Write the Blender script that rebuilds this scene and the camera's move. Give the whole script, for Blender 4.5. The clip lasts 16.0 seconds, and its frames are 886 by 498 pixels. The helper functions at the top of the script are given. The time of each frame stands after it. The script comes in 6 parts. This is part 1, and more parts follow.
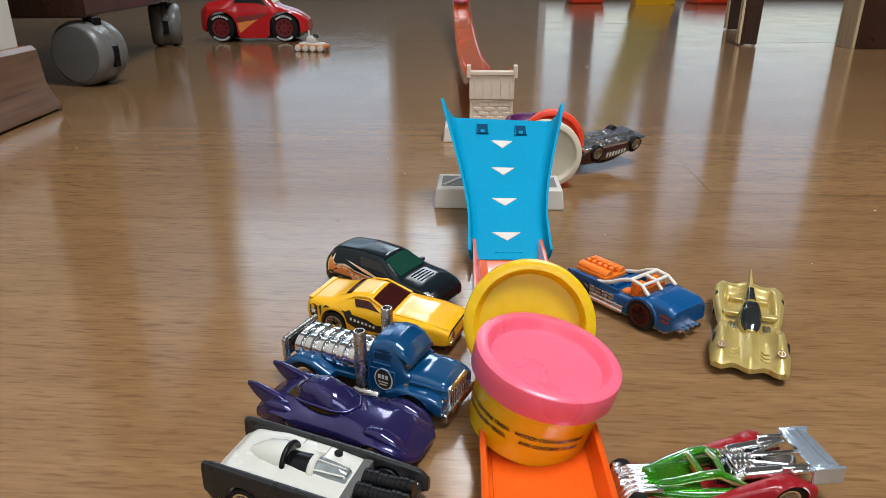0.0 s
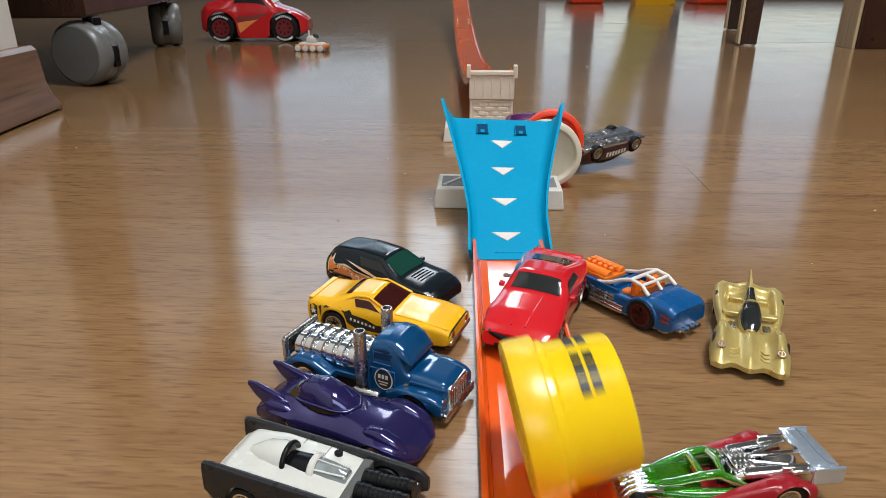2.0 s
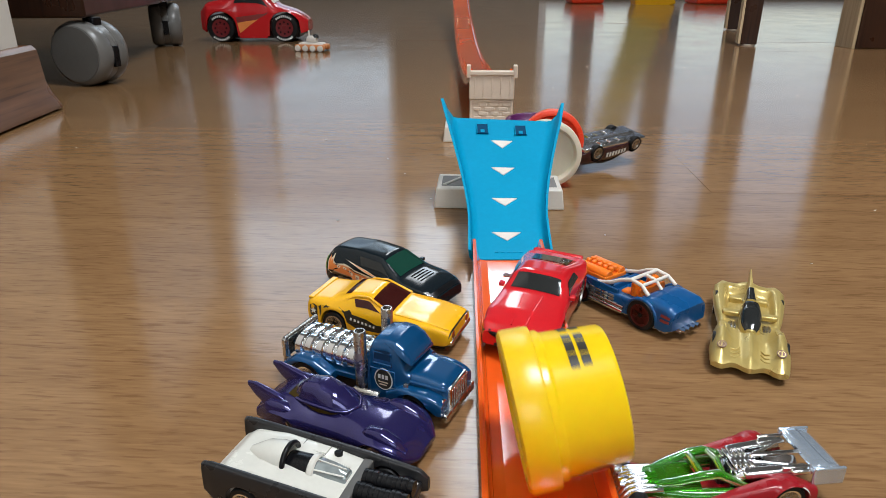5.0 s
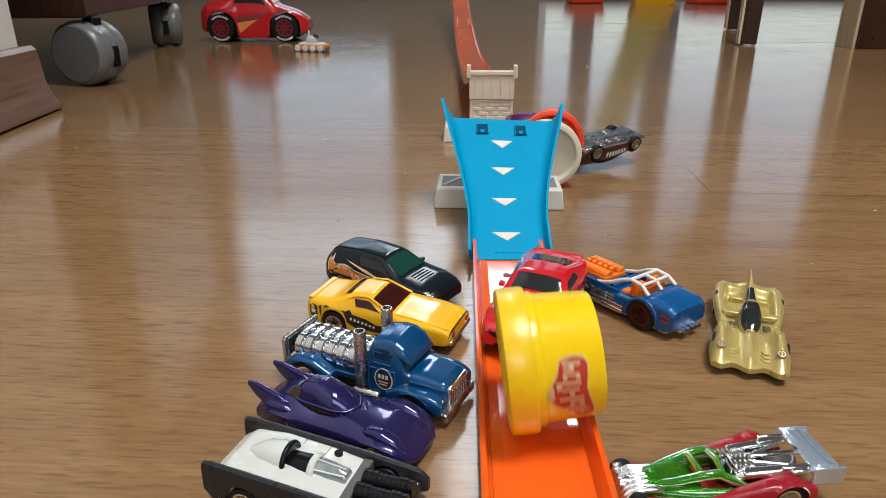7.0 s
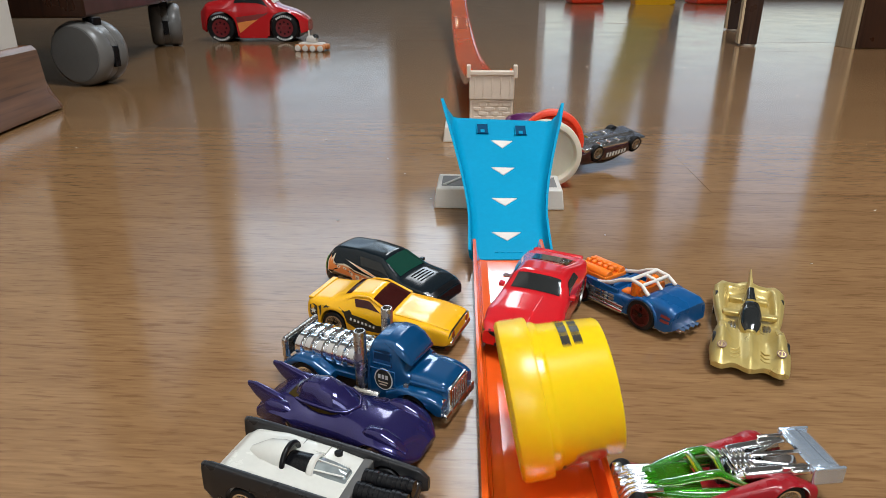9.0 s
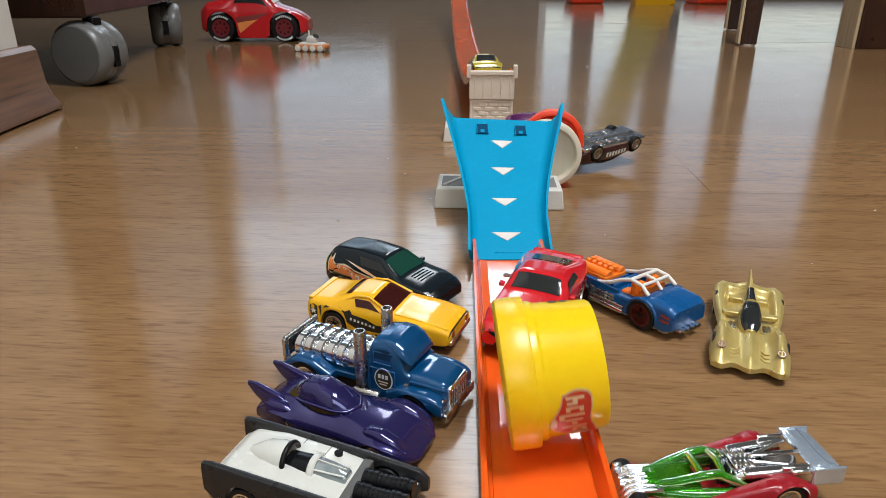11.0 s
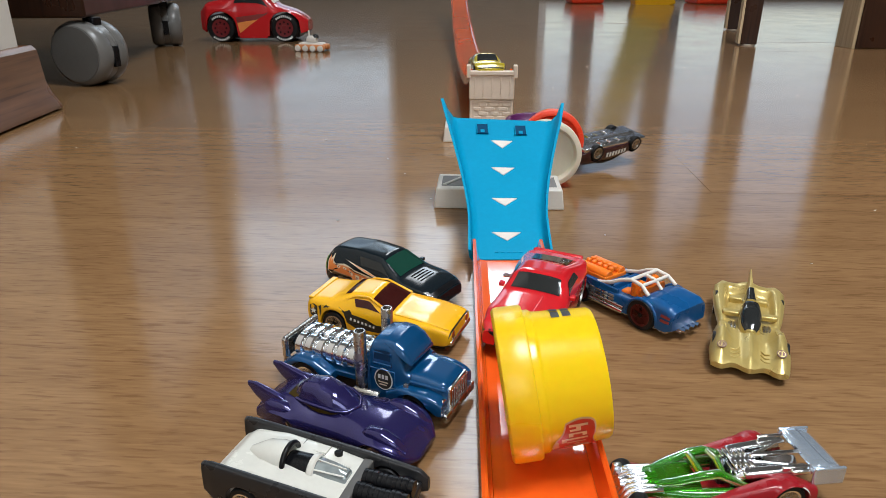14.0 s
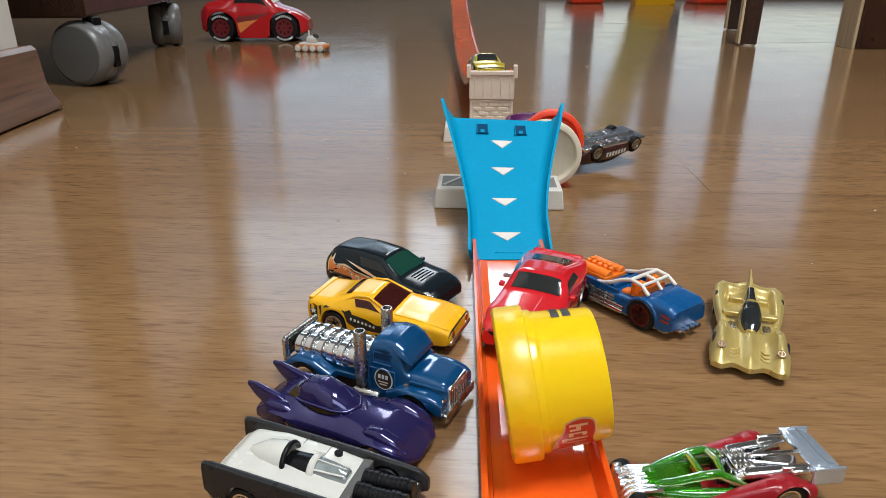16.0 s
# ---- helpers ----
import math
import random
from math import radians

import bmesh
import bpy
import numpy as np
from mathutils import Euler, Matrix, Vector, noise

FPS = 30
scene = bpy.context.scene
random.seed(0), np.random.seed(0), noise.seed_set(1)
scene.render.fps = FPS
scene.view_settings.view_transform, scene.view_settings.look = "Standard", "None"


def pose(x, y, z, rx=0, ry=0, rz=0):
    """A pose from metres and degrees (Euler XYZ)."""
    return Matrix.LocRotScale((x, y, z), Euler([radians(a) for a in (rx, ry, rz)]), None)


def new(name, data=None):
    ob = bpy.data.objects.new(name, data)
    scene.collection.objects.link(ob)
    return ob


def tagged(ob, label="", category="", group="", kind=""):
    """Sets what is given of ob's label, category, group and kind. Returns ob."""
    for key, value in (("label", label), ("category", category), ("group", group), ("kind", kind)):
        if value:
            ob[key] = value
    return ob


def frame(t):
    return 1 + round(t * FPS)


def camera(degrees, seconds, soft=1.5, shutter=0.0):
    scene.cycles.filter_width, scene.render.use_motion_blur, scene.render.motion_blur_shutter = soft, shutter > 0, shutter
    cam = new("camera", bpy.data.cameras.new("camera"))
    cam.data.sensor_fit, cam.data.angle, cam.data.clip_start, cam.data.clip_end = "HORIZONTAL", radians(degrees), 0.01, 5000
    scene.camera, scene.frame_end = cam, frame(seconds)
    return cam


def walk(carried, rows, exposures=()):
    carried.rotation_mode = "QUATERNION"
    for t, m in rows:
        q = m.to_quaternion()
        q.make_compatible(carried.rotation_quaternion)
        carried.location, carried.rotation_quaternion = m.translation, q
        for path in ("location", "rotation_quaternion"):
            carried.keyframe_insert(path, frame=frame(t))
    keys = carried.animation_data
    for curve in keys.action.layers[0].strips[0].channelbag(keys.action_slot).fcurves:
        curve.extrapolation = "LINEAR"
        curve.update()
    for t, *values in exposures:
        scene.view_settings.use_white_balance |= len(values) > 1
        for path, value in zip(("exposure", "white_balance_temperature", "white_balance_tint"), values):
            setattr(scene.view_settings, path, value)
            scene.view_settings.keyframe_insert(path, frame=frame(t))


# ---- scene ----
from mathutils.geometry import tessellate_polygon

# ---- camera: a phone lying low before the track, quite still ----
cam = camera(66, 16.0, soft=0.75, shutter=0.85)
EYE = pose(0, 0, 0.153, 67.8, 0, 0)
walk(cam, [(0.0, EYE), (16.0, EYE)], exposures=[(0.0, -0.24), (16.0, -0.24)])

# ---- light: daylight through the balcony doors and windows, with added side and overhead fill ----
world = bpy.data.worlds.new("sky")
scene.world = world
world.use_nodes = True
sky = world.node_tree.nodes.new("ShaderNodeTexSky")
sky.sky_type, sky.sun_disc = "NISHITA", False
sky.sun_elevation, sky.sun_rotation = radians(50), radians(30)
world.node_tree.links.new(sky.outputs[0], world.node_tree.nodes["Background"].inputs[0])
world.node_tree.nodes["Background"].inputs[1].default_value = 0.12


def area(name, x, y, z, w, h, rx, rz, power, colour):
    d = bpy.data.lights.new(name, "AREA")
    d.shape, d.size, d.size_y, d.energy, d.color = "RECTANGLE", w, h, power, colour
    ob = new(name, d)
    ob.matrix_world = pose(x, y, z, rx, 0, rz)
    return ob


area("daylight_far", 1.455, 4.12, 0.85, 1.81, 1.5, -90, 0, 0.66, (0.55, 0.79, 1.0))
area("daylight_far_left", -0.66, 4.12, 0.8, 0.70, 1.0, -90, 0, 0.70, (0.72, 0.88, 1.0))
area("daylight_far_left_high", -0.815, 4.12, 1.88, 1.02, 1.14, -90, 0, 8.8, (0.68, 0.86, 1.0))
area("daylight_far_middle", -0.085, 4.12, 1.88, 0.28, 1.14, -90, 0, 4.2, (0.70, 0.87, 1.0))
area("daylight_transom", 0.33, 4.12, 2.08, 0.37, 0.78, -90, 0, 8.5, (0.84, 0.93, 1.0))
# Side fill added out of view to brighten the floor on the left.
area("side_fill", -2.58, -1.0, 1.6, 1.4, 1.2, 90, -90, 18, (0.93, 0.97, 1.0))
area("daylight_back", 0.2, -2.18, 1.6, 1.5, 1.1, 90, 0, 24, (0.90, 0.96, 1.0))
# Added overhead fill, no known lamps: track sheen first, then near floor brightness.
area("overhead_sheen_fill", 0.20, 3.40, 2.56, 0.34, 1.2, 0, 0, 15, (0.92, 0.96, 1.0))
area("overhead_fill", 0.72, -0.15, 2.56, 0.8, 0.8, 0, 0, 84, (0.90, 0.95, 1.0))


# ---- materials ----
def material(name, colour, rough=0.4, metal=0.0, vary=0.08, scale=60.0, bump=0.0, coat=0.0, trans=0.0, sss=0.0, spec=0.5, noise_rough=0.08):
    m = bpy.data.materials.new(name)
    m.use_nodes = True
    nt = m.node_tree
    b = nt.nodes["Principled BSDF"]
    b.inputs["Metallic"].default_value = metal
    b.inputs["Coat Weight"].default_value = coat
    b.inputs["Coat Roughness"].default_value = 0.06
    b.inputs["Transmission Weight"].default_value = trans
    b.inputs["Specular IOR Level"].default_value = spec
    if sss:
        b.inputs["Subsurface Weight"].default_value = sss
        b.inputs["Subsurface Radius"].default_value = (0.004, 0.002, 0.001)
        b.inputs["Subsurface Scale"].default_value = 1.0
    tc = nt.nodes.new("ShaderNodeTexCoord")
    n1 = nt.nodes.new("ShaderNodeTexNoise")
    n1.inputs["Scale"].default_value, n1.inputs["Detail"].default_value = scale, 5
    n2 = nt.nodes.new("ShaderNodeTexNoise")
    n2.inputs["Scale"].default_value, n2.inputs["Detail"].default_value = scale * 9, 3
    nt.links.new(tc.outputs["Object"], n1.inputs[0])
    nt.links.new(tc.outputs["Object"], n2.inputs[0])
    mixn = nt.nodes.new("ShaderNodeMath")
    mixn.operation = "ADD"
    nt.links.new(n1.outputs[0], mixn.inputs[0])
    nt.links.new(n2.outputs[0], mixn.inputs[1])
    ramp = nt.nodes.new("ShaderNodeMapRange")
    ramp.inputs[1].default_value, ramp.inputs[2].default_value = 0.6, 1.4
    ramp.inputs[3].default_value, ramp.inputs[4].default_value = 1 - vary, 1 + vary
    nt.links.new(mixn.outputs[0], ramp.inputs[0])
    mul = nt.nodes.new("ShaderNodeVectorMath")
    mul.operation = "SCALE"
    mul.inputs[0].default_value = colour
    nt.links.new(ramp.outputs[0], mul.inputs["Scale"])
    nt.links.new(mul.outputs[0], b.inputs["Base Color"])
    r2 = nt.nodes.new("ShaderNodeMapRange")
    r2.inputs[1].default_value, r2.inputs[2].default_value = 0.3, 0.7
    r2.inputs[3].default_value, r2.inputs[4].default_value = max(0.02, rough - noise_rough), rough + noise_rough
    nt.links.new(n1.outputs[0], r2.inputs[0])
    nt.links.new(r2.outputs[0], b.inputs["Roughness"])
    if bump:
        bp = nt.nodes.new("ShaderNodeBump")
        bp.inputs["Strength"].default_value, bp.inputs["Distance"].default_value = bump, 0.0005
        nt.links.new(n2.outputs[0], bp.inputs["Height"])
        nt.links.new(bp.outputs[0], b.inputs["Normal"])
    return m


def wood(name, dark, light, rough, along=(1.0, 26.0, 26.0), scale=3.2, bump=0.12, spread=0.12):
    """Wood with its grain along x, each piece with a grain of its own."""
    m = bpy.data.materials.new(name)
    m.use_nodes = True
    nt = m.node_tree
    b = nt.nodes["Principled BSDF"]
    tc, info = nt.nodes.new("ShaderNodeTexCoord"), nt.nodes.new("ShaderNodeObjectInfo")
    off = nt.nodes.new("ShaderNodeVectorMath")
    off.operation = "SCALE"
    off.inputs[0].default_value = (37.0, 11.0, 5.0)
    nt.links.new(info.outputs["Random"], off.inputs["Scale"])
    add = nt.nodes.new("ShaderNodeVectorMath")
    nt.links.new(tc.outputs["Object"], add.inputs[0])
    nt.links.new(off.outputs[0], add.inputs[1])
    st = nt.nodes.new("ShaderNodeVectorMath")
    st.operation = "MULTIPLY"
    st.inputs[1].default_value = along
    nt.links.new(add.outputs[0], st.inputs[0])
    n1 = nt.nodes.new("ShaderNodeTexNoise")
    n1.inputs["Scale"].default_value, n1.inputs["Detail"].default_value, n1.inputs["Distortion"].default_value = scale * 0.16, 5, 0.9
    n2 = nt.nodes.new("ShaderNodeTexNoise")
    n2.inputs["Scale"].default_value, n2.inputs["Detail"].default_value = scale * 2.6, 8
    st3 = nt.nodes.new("ShaderNodeVectorMath")
    st3.operation = "MULTIPLY"
    st3.inputs[1].default_value = (1.3, 1.0, 1.0)
    nt.links.new(st.outputs[0], st3.inputs[0])
    n3 = nt.nodes.new("ShaderNodeTexNoise")
    n3.inputs["Scale"].default_value, n3.inputs["Detail"].default_value = scale * 2.0, 6
    nt.links.new(st.outputs[0], n1.inputs[0])
    nt.links.new(st.outputs[0], n2.inputs[0])
    nt.links.new(st3.outputs[0], n3.inputs[0])
    mixa = nt.nodes.new("ShaderNodeMath")
    mixa.operation = "MULTIPLY_ADD"
    mixa.inputs[1].default_value = 0.36
    nt.links.new(n2.outputs[0], mixa.inputs[0])
    half = nt.nodes.new("ShaderNodeMath")
    half.operation = "MULTIPLY"
    half.inputs[1].default_value = 0.34
    nt.links.new(n1.outputs[0], half.inputs[0])
    nt.links.new(half.outputs[0], mixa.inputs[2])
    pores = nt.nodes.new("ShaderNodeMapRange")
    pores.inputs[1].default_value, pores.inputs[2].default_value = 0.54, 0.68
    pores.inputs[3].default_value, pores.inputs[4].default_value = 0.0, 0.17
    nt.links.new(n3.outputs[0], pores.inputs[0])
    sub = nt.nodes.new("ShaderNodeMath")
    sub.operation = "SUBTRACT"
    nt.links.new(mixa.outputs[0], sub.inputs[0])
    nt.links.new(pores.outputs[0], sub.inputs[1])
    ramp = nt.nodes.new("ShaderNodeValToRGB")
    ramp.color_ramp.elements[0].position, ramp.color_ramp.elements[0].color = 0.18, (*dark, 1)
    ramp.color_ramp.elements[1].position, ramp.color_ramp.elements[1].color = 0.47, (*light, 1)
    nt.links.new(sub.outputs[0], ramp.inputs[0])
    tint = nt.nodes.new("ShaderNodeMapRange")
    tint.inputs[3].default_value, tint.inputs[4].default_value = 1 - spread, 1 + spread
    nt.links.new(info.outputs["Random"], tint.inputs[0])
    mul = nt.nodes.new("ShaderNodeVectorMath")
    mul.operation = "SCALE"
    nt.links.new(ramp.outputs[0], mul.inputs[0])
    nt.links.new(tint.outputs[0], mul.inputs["Scale"])
    nt.links.new(mul.outputs[0], b.inputs["Base Color"])
    smear = nt.nodes.new("ShaderNodeTexNoise")
    smear.inputs["Scale"].default_value, smear.inputs["Detail"].default_value = 9.0, 6
    nt.links.new(tc.outputs["Object"], smear.inputs[0])
    rr = nt.nodes.new("ShaderNodeMapRange")
    rr.inputs[1].default_value, rr.inputs[2].default_value = 0.3, 0.7
    rr.inputs[3].default_value, rr.inputs[4].default_value = rough * 0.75, rough * 1.35
    nt.links.new(smear.outputs[0], rr.inputs[0])
    nt.links.new(rr.outputs[0], b.inputs["Roughness"])
    bp = nt.nodes.new("ShaderNodeBump")
    bp.inputs["Strength"].default_value, bp.inputs["Distance"].default_value = bump, 0.0006
    nt.links.new(sub.outputs[0], bp.inputs["Height"])
    nt.links.new(bp.outputs[0], b.inputs["Normal"])
    return m


FLOOR_WOOD = wood("laminate_floor", (0.182, 0.092, 0.038), (0.304, 0.172, 0.078), 0.115, along=(8.0, 84.0, 84.0), bump=0.14, spread=0.09)
SKIRT_WOOD = wood("skirting_wood", (0.085, 0.034, 0.014), (0.22, 0.098, 0.044), 0.3, along=(26.0, 1.0, 26.0))
DARK_WOOD = wood("dark_wood", (0.014, 0.005, 0.0025), (0.046, 0.016, 0.007), 0.3, along=(20.0, 20.0, 1.0))
PALE_WOOD = wood("pale_wood", (0.42, 0.30, 0.17), (0.62, 0.47, 0.29), 0.4, along=(20.0, 20.0, 1.0))
JOINT = material("joint_dark", (0.03, 0.018, 0.01), 0.6)
# White walls coloured grey as if unlit, so dark paint reflects less.
DIM_WALL = material("dimmed_wall_paint", (0.28, 0.26, 0.23), 0.8, vary=0.03, scale=3, bump=0.1)
WHITE_FRAME = material("white_frame", (0.75, 0.75, 0.74), 0.4, vary=0.02)
# Ceiling white brought down to grey, its dimness put into the colour.
DIM_CEILING = material("dimmed_ceiling_paint", (0.42, 0.41, 0.40), 0.85, vary=0.02, scale=3)
ORANGE = material("orange_track", (0.90, 0.12, 0.013), 0.075, vary=0.05, sss=0.15, scale=30, spec=0.9, coat=0.6, noise_rough=0.03)
BLUE_PL = material("blue_plastic", (0.001, 0.29, 0.50), 0.5, vary=0.05, bump=0.05, scale=40, spec=0.08)
CREAM_PL = material("cream_plastic", (0.70, 0.58, 0.47), 0.42, vary=0.04, bump=0.06)
WHITE_PL = material("white_plastic", (0.74, 0.69, 0.62), 0.42, vary=0.04)
YEL_CUP = material("yellow_cup", (0.88, 0.59, 0.008), 0.2, vary=0.03, sss=0.25, scale=25)
YEL_LID = material("yellow_lid", (0.87, 0.55, 0.006), 0.3, vary=0.03, sss=0.25, scale=25)
PINK = material("pink_lid", (0.95, 0.15, 0.24), 0.3, vary=0.04, sss=0.25, scale=25)
RED_LID = material("red_orange_lid", (0.85, 0.06, 0.02), 0.35, vary=0.04, sss=0.2)
CREAM_LID = material("cream_lid", (0.74, 0.66, 0.52), 0.4, vary=0.04, sss=0.2)
PURPLE_LID = material("purple_lid", (0.10, 0.015, 0.09), 0.35, vary=0.05)
BLACK_PL = material("black_plastic", (0.005, 0.005, 0.006), 0.3, vary=0.1, spec=0.25)
TYRE = material("tyre_black", (0.008, 0.008, 0.008), 0.5, vary=0.1, spec=0.25)
CHROME = material("chrome", (0.86, 0.88, 0.90), 0.09, 1.0, vary=0.05, scale=200, bump=0.1)
STEEL = material("dull_chrome", (0.55, 0.53, 0.5), 0.25, 1.0, vary=0.12, scale=150, bump=0.3)
DARK_GLASS = material("smoked_window", (0.02, 0.022, 0.022), 0.08, vary=0.05)
GREEN_GLASS = material("green_window", (0.008, 0.05, 0.034), 0.07, vary=0.05)
NAVY_GLASS = material("navy_window", (0.002, 0.022, 0.06), 0.25, vary=0.05)
RED_GLASS = material("dark_red_window", (0.04, 0.006, 0.005), 0.1, vary=0.05)
INK = material("black_print", (0.022, 0.017, 0.010), 0.4)
WHITE_PR = material("white_print", (0.75, 0.74, 0.7), 0.4)
CREAM_PR = material("cream_print", (0.8, 0.68, 0.5), 0.4)
EMBLEM_EDGE = material("emblem_edge_print", (0.62, 0.44, 0.22), 0.4)
EMBLEM_LETTER = material("emblem_letter_print", (0.66, 0.48, 0.27), 0.4)
RED_PR = material("red_print", (0.50, 0.045, 0.016), 0.4)
ORANGE_PR = material("orange_print", (0.8, 0.25, 0.06), 0.4)
GREEN_PR = material("green_print", (0.06, 0.25, 0.05), 0.4)
MAROON_PR = material("maroon_print", (0.22, 0.03, 0.025), 0.4)
BADGE = material("dark_badge_print", (0.10, 0.016, 0.01), 0.4)
BLACK_PAINT = material("black_paint", (0.005, 0.010, 0.014), 0.17, vary=0.05, spec=0.4)
YEL_PAINT = material("yellow_paint", (0.88, 0.46, 0.012), 0.2, vary=0.04, coat=0.3)
RED_PAINT = material("red_paint", (0.64, 0.013, 0.02), 0.15, vary=0.04, coat=0.7)
TRUCK_BLUE = material("metallic_blue", (0.003, 0.072, 0.20), 0.2, 0.3, vary=0.06, coat=0.6)
CAR_BLUE = material("satin_blue", (0.002, 0.082, 0.25), 0.28, 0.1, vary=0.06, coat=0.15)
PURPLE = material("metallic_purple", (0.025, 0.020, 0.112), 0.2, 0.5, vary=0.06, coat=0.8)
GOLD = material("metallic_gold", (0.56, 0.425, 0.145), 0.34, 0.4, vary=0.05, bump=0.08, scale=120)
GREEN_CLEAR = material("clear_green_plastic", (0.09, 0.60, 0.02), 0.1, vary=0.04, trans=0.82)
ORANGE_PL = material("orange_plastic", (0.9, 0.2, 0.012), 0.32, vary=0.05, sss=0.1)
WHITE_CAR = material("ivory_paint", (0.64, 0.63, 0.57), 0.24, vary=0.04, coat=0.3)
GREY_WHEEL = material("grey_castor", (0.165, 0.16, 0.15), 0.32, vary=0.06, scale=20)
GREY_WHEEL_D = material("dark_castor", (0.10, 0.095, 0.088), 0.42, vary=0.08, scale=20)
GREY_WHEEL_C = material("castor_cap", (0.125, 0.12, 0.11), 0.34, vary=0.06, scale=20)
LIME_PAINT = material("yellow_gold_paint", (0.55, 0.42, 0.03), 0.2, 0.3, vary=0.05, coat=0.5)


# ---- mesh helpers ----
def raw(verts, faces, smooth=True, name="mesh"):
    me = bpy.data.meshes.new(name)
    me.from_pydata([tuple(map(float, v)) for v in verts], [], faces)
    me.validate()
    if smooth:
        me.shade_smooth()
    return me


def part(name, bm, mat, parent=None, label="", smooth=None, at=None):
    """Links a bmesh or a mesh as one object under a thing."""
    if isinstance(bm, bmesh.types.BMesh):
        me = bpy.data.meshes.new(name)
        bm.to_mesh(me)
        bm.free()
        if smooth:
            me.shade_smooth()
    else:
        me = bm
    if not me.materials:
        me.materials.append(mat)
    ob = new(name, me)
    if parent:
        ob.parent = parent
    if at is not None:
        ob.matrix_basis = at
    if label:
        tagged(ob, label)
    return ob


def thing(name, label, category, m, group="", kind=""):
    ob = new(name)
    ob.empty_display_size = 0.01
    ob.matrix_world = m
    return tagged(ob, label, category, group, kind)


def box(x0, x1, y0, y1, z0, z1, bevel=0.0, seg=2, taper=0.0):
    bm = bmesh.new()
    bmesh.ops.create_cube(bm, size=1.0)
    for v in bm.verts:
        k = 1 - taper if v.co.z > 0 else 1
        v.co = Vector(((x0 + x1) / 2 + v.co.x * (x1 - x0) * k, (y0 + y1) / 2 + v.co.y * (y1 - y0) * k, (z0 + z1) / 2 + v.co.z * (z1 - z0)))
    if bevel:
        made = bmesh.ops.bevel(bm, geom=bm.edges[:], offset=bevel, segments=seg, affect="EDGES", profile=0.5)
        for f in made["faces"]:
            f.smooth = seg > 1
    return bm


def lathe(profile, n=48, axis="z", closed=False):
    """Turns (radius, height) pairs round an axis."""
    verts, faces = [], []
    for r, h in profile:
        for i in range(n):
            a = 2 * math.pi * i / n
            p = (r * math.cos(a), r * math.sin(a), h)
            verts.append(p if axis == "z" else ((h, p[0], p[1]) if axis == "x" else (p[0], h, p[1])))
    k = len(profile)
    for j in range(k - 1 if not closed else k):
        for i in range(n):
            a, b = j * n + i, j * n + (i + 1) % n
            c, d = ((j + 1) % k) * n + (i + 1) % n, ((j + 1) % k) * n + i
            faces.append((a, b, c, d))
    if not closed:
        faces.append(tuple(range(n))[::-1])
        faces.append(tuple((k - 1) * n + i for i in range(n)))
    return sharp(raw(verts, faces))


def sharp(me, angle=40):
    me.set_sharp_from_angle(angle=radians(angle))
    return me


def tube(path, r, n=10, closed=False):
    pts = [Vector(p) for p in path]
    verts, faces = [], []
    up = Vector((0, 0, 1))
    for i, p in enumerate(pts):
        if closed:
            d = pts[(i + 1) % len(pts)] - pts[i - 1]
        else:
            d = pts[min(i + 1, len(pts) - 1)] - pts[max(i - 1, 0)]
        d.normalize()
        a = d.cross(up)
        if a.length < 0.1:
            a = d.cross(Vector((1, 0, 0)))
        a.normalize()
        b = a.cross(d)
        rr = r[i] if isinstance(r, (list, tuple)) else r
        for j in range(n):
            t = 2 * math.pi * j / n
            verts.append(p + rr * (math.cos(t) * a + math.sin(t) * b))
    k = len(pts)
    for i in range(k if closed else k - 1):
        for j in range(n):
            i2 = (i + 1) % k
            faces.append((i * n + j, i * n + (j + 1) % n, i2 * n + (j + 1) % n, i2 * n + j))
    if not closed:
        faces.append(tuple(range(n))[::-1])
        faces.append(tuple((k - 1) * n + j for j in range(n)))
    return sharp(raw(verts, faces), 60)


def sweep(section, path):
    """Sweeps a closed section of (across, up) pairs along a path of (x, y, z), heading along y."""
    verts, faces, k = [], [], len(section)
    pts = [Vector(p) for p in path]
    for i, p in enumerate(pts):
        d = (pts[min(i + 1, len(pts) - 1)] - pts[max(i - 1, 0)]).normalized()
        side = d.cross(Vector((0, 0, 1))).normalized()
        up = side.cross(d)
        verts += [p + a * side + b * up for a, b in section]
    for i in range(len(pts) - 1):
        for j in range(k):
            faces.append((i * k + j, i * k + (j + 1) % k, (i + 1) * k + (j + 1) % k, (i + 1) * k + j))
    faces.append(tuple(range(k))[::-1])
    faces.append(tuple((len(pts) - 1) * k + j for j in range(k)))
    return sharp(raw(verts, faces), 35)


def smooth_line(pts, n):
    """A smooth run of n points through control points (Catmull-Rom)."""
    p = np.array([pts[0], *pts, pts[-1]], float)
    out = []
    for i in range(n):
        s = i / (n - 1) * (len(pts) - 1)
        j = min(int(s), len(pts) - 2)
        t = s - j
        a, b, c, d = p[j], p[j + 1], p[j + 2], p[j + 3]
        out.append(0.5 * (2 * b + (c - a) * t + (2 * a - 5 * b + 4 * c - d) * t * t + (3 * b - a - 3 * c + d) * t ** 3))
    return np.array(out)


# ---- the room ----
room = tagged(part("floor", box(-2.6, 3.2, -2.2, 4.3, -0.06, -0.0035), JOINT), "glossy brown wood-look laminate floor", "floor", kind="structure")
ANG = -3.5


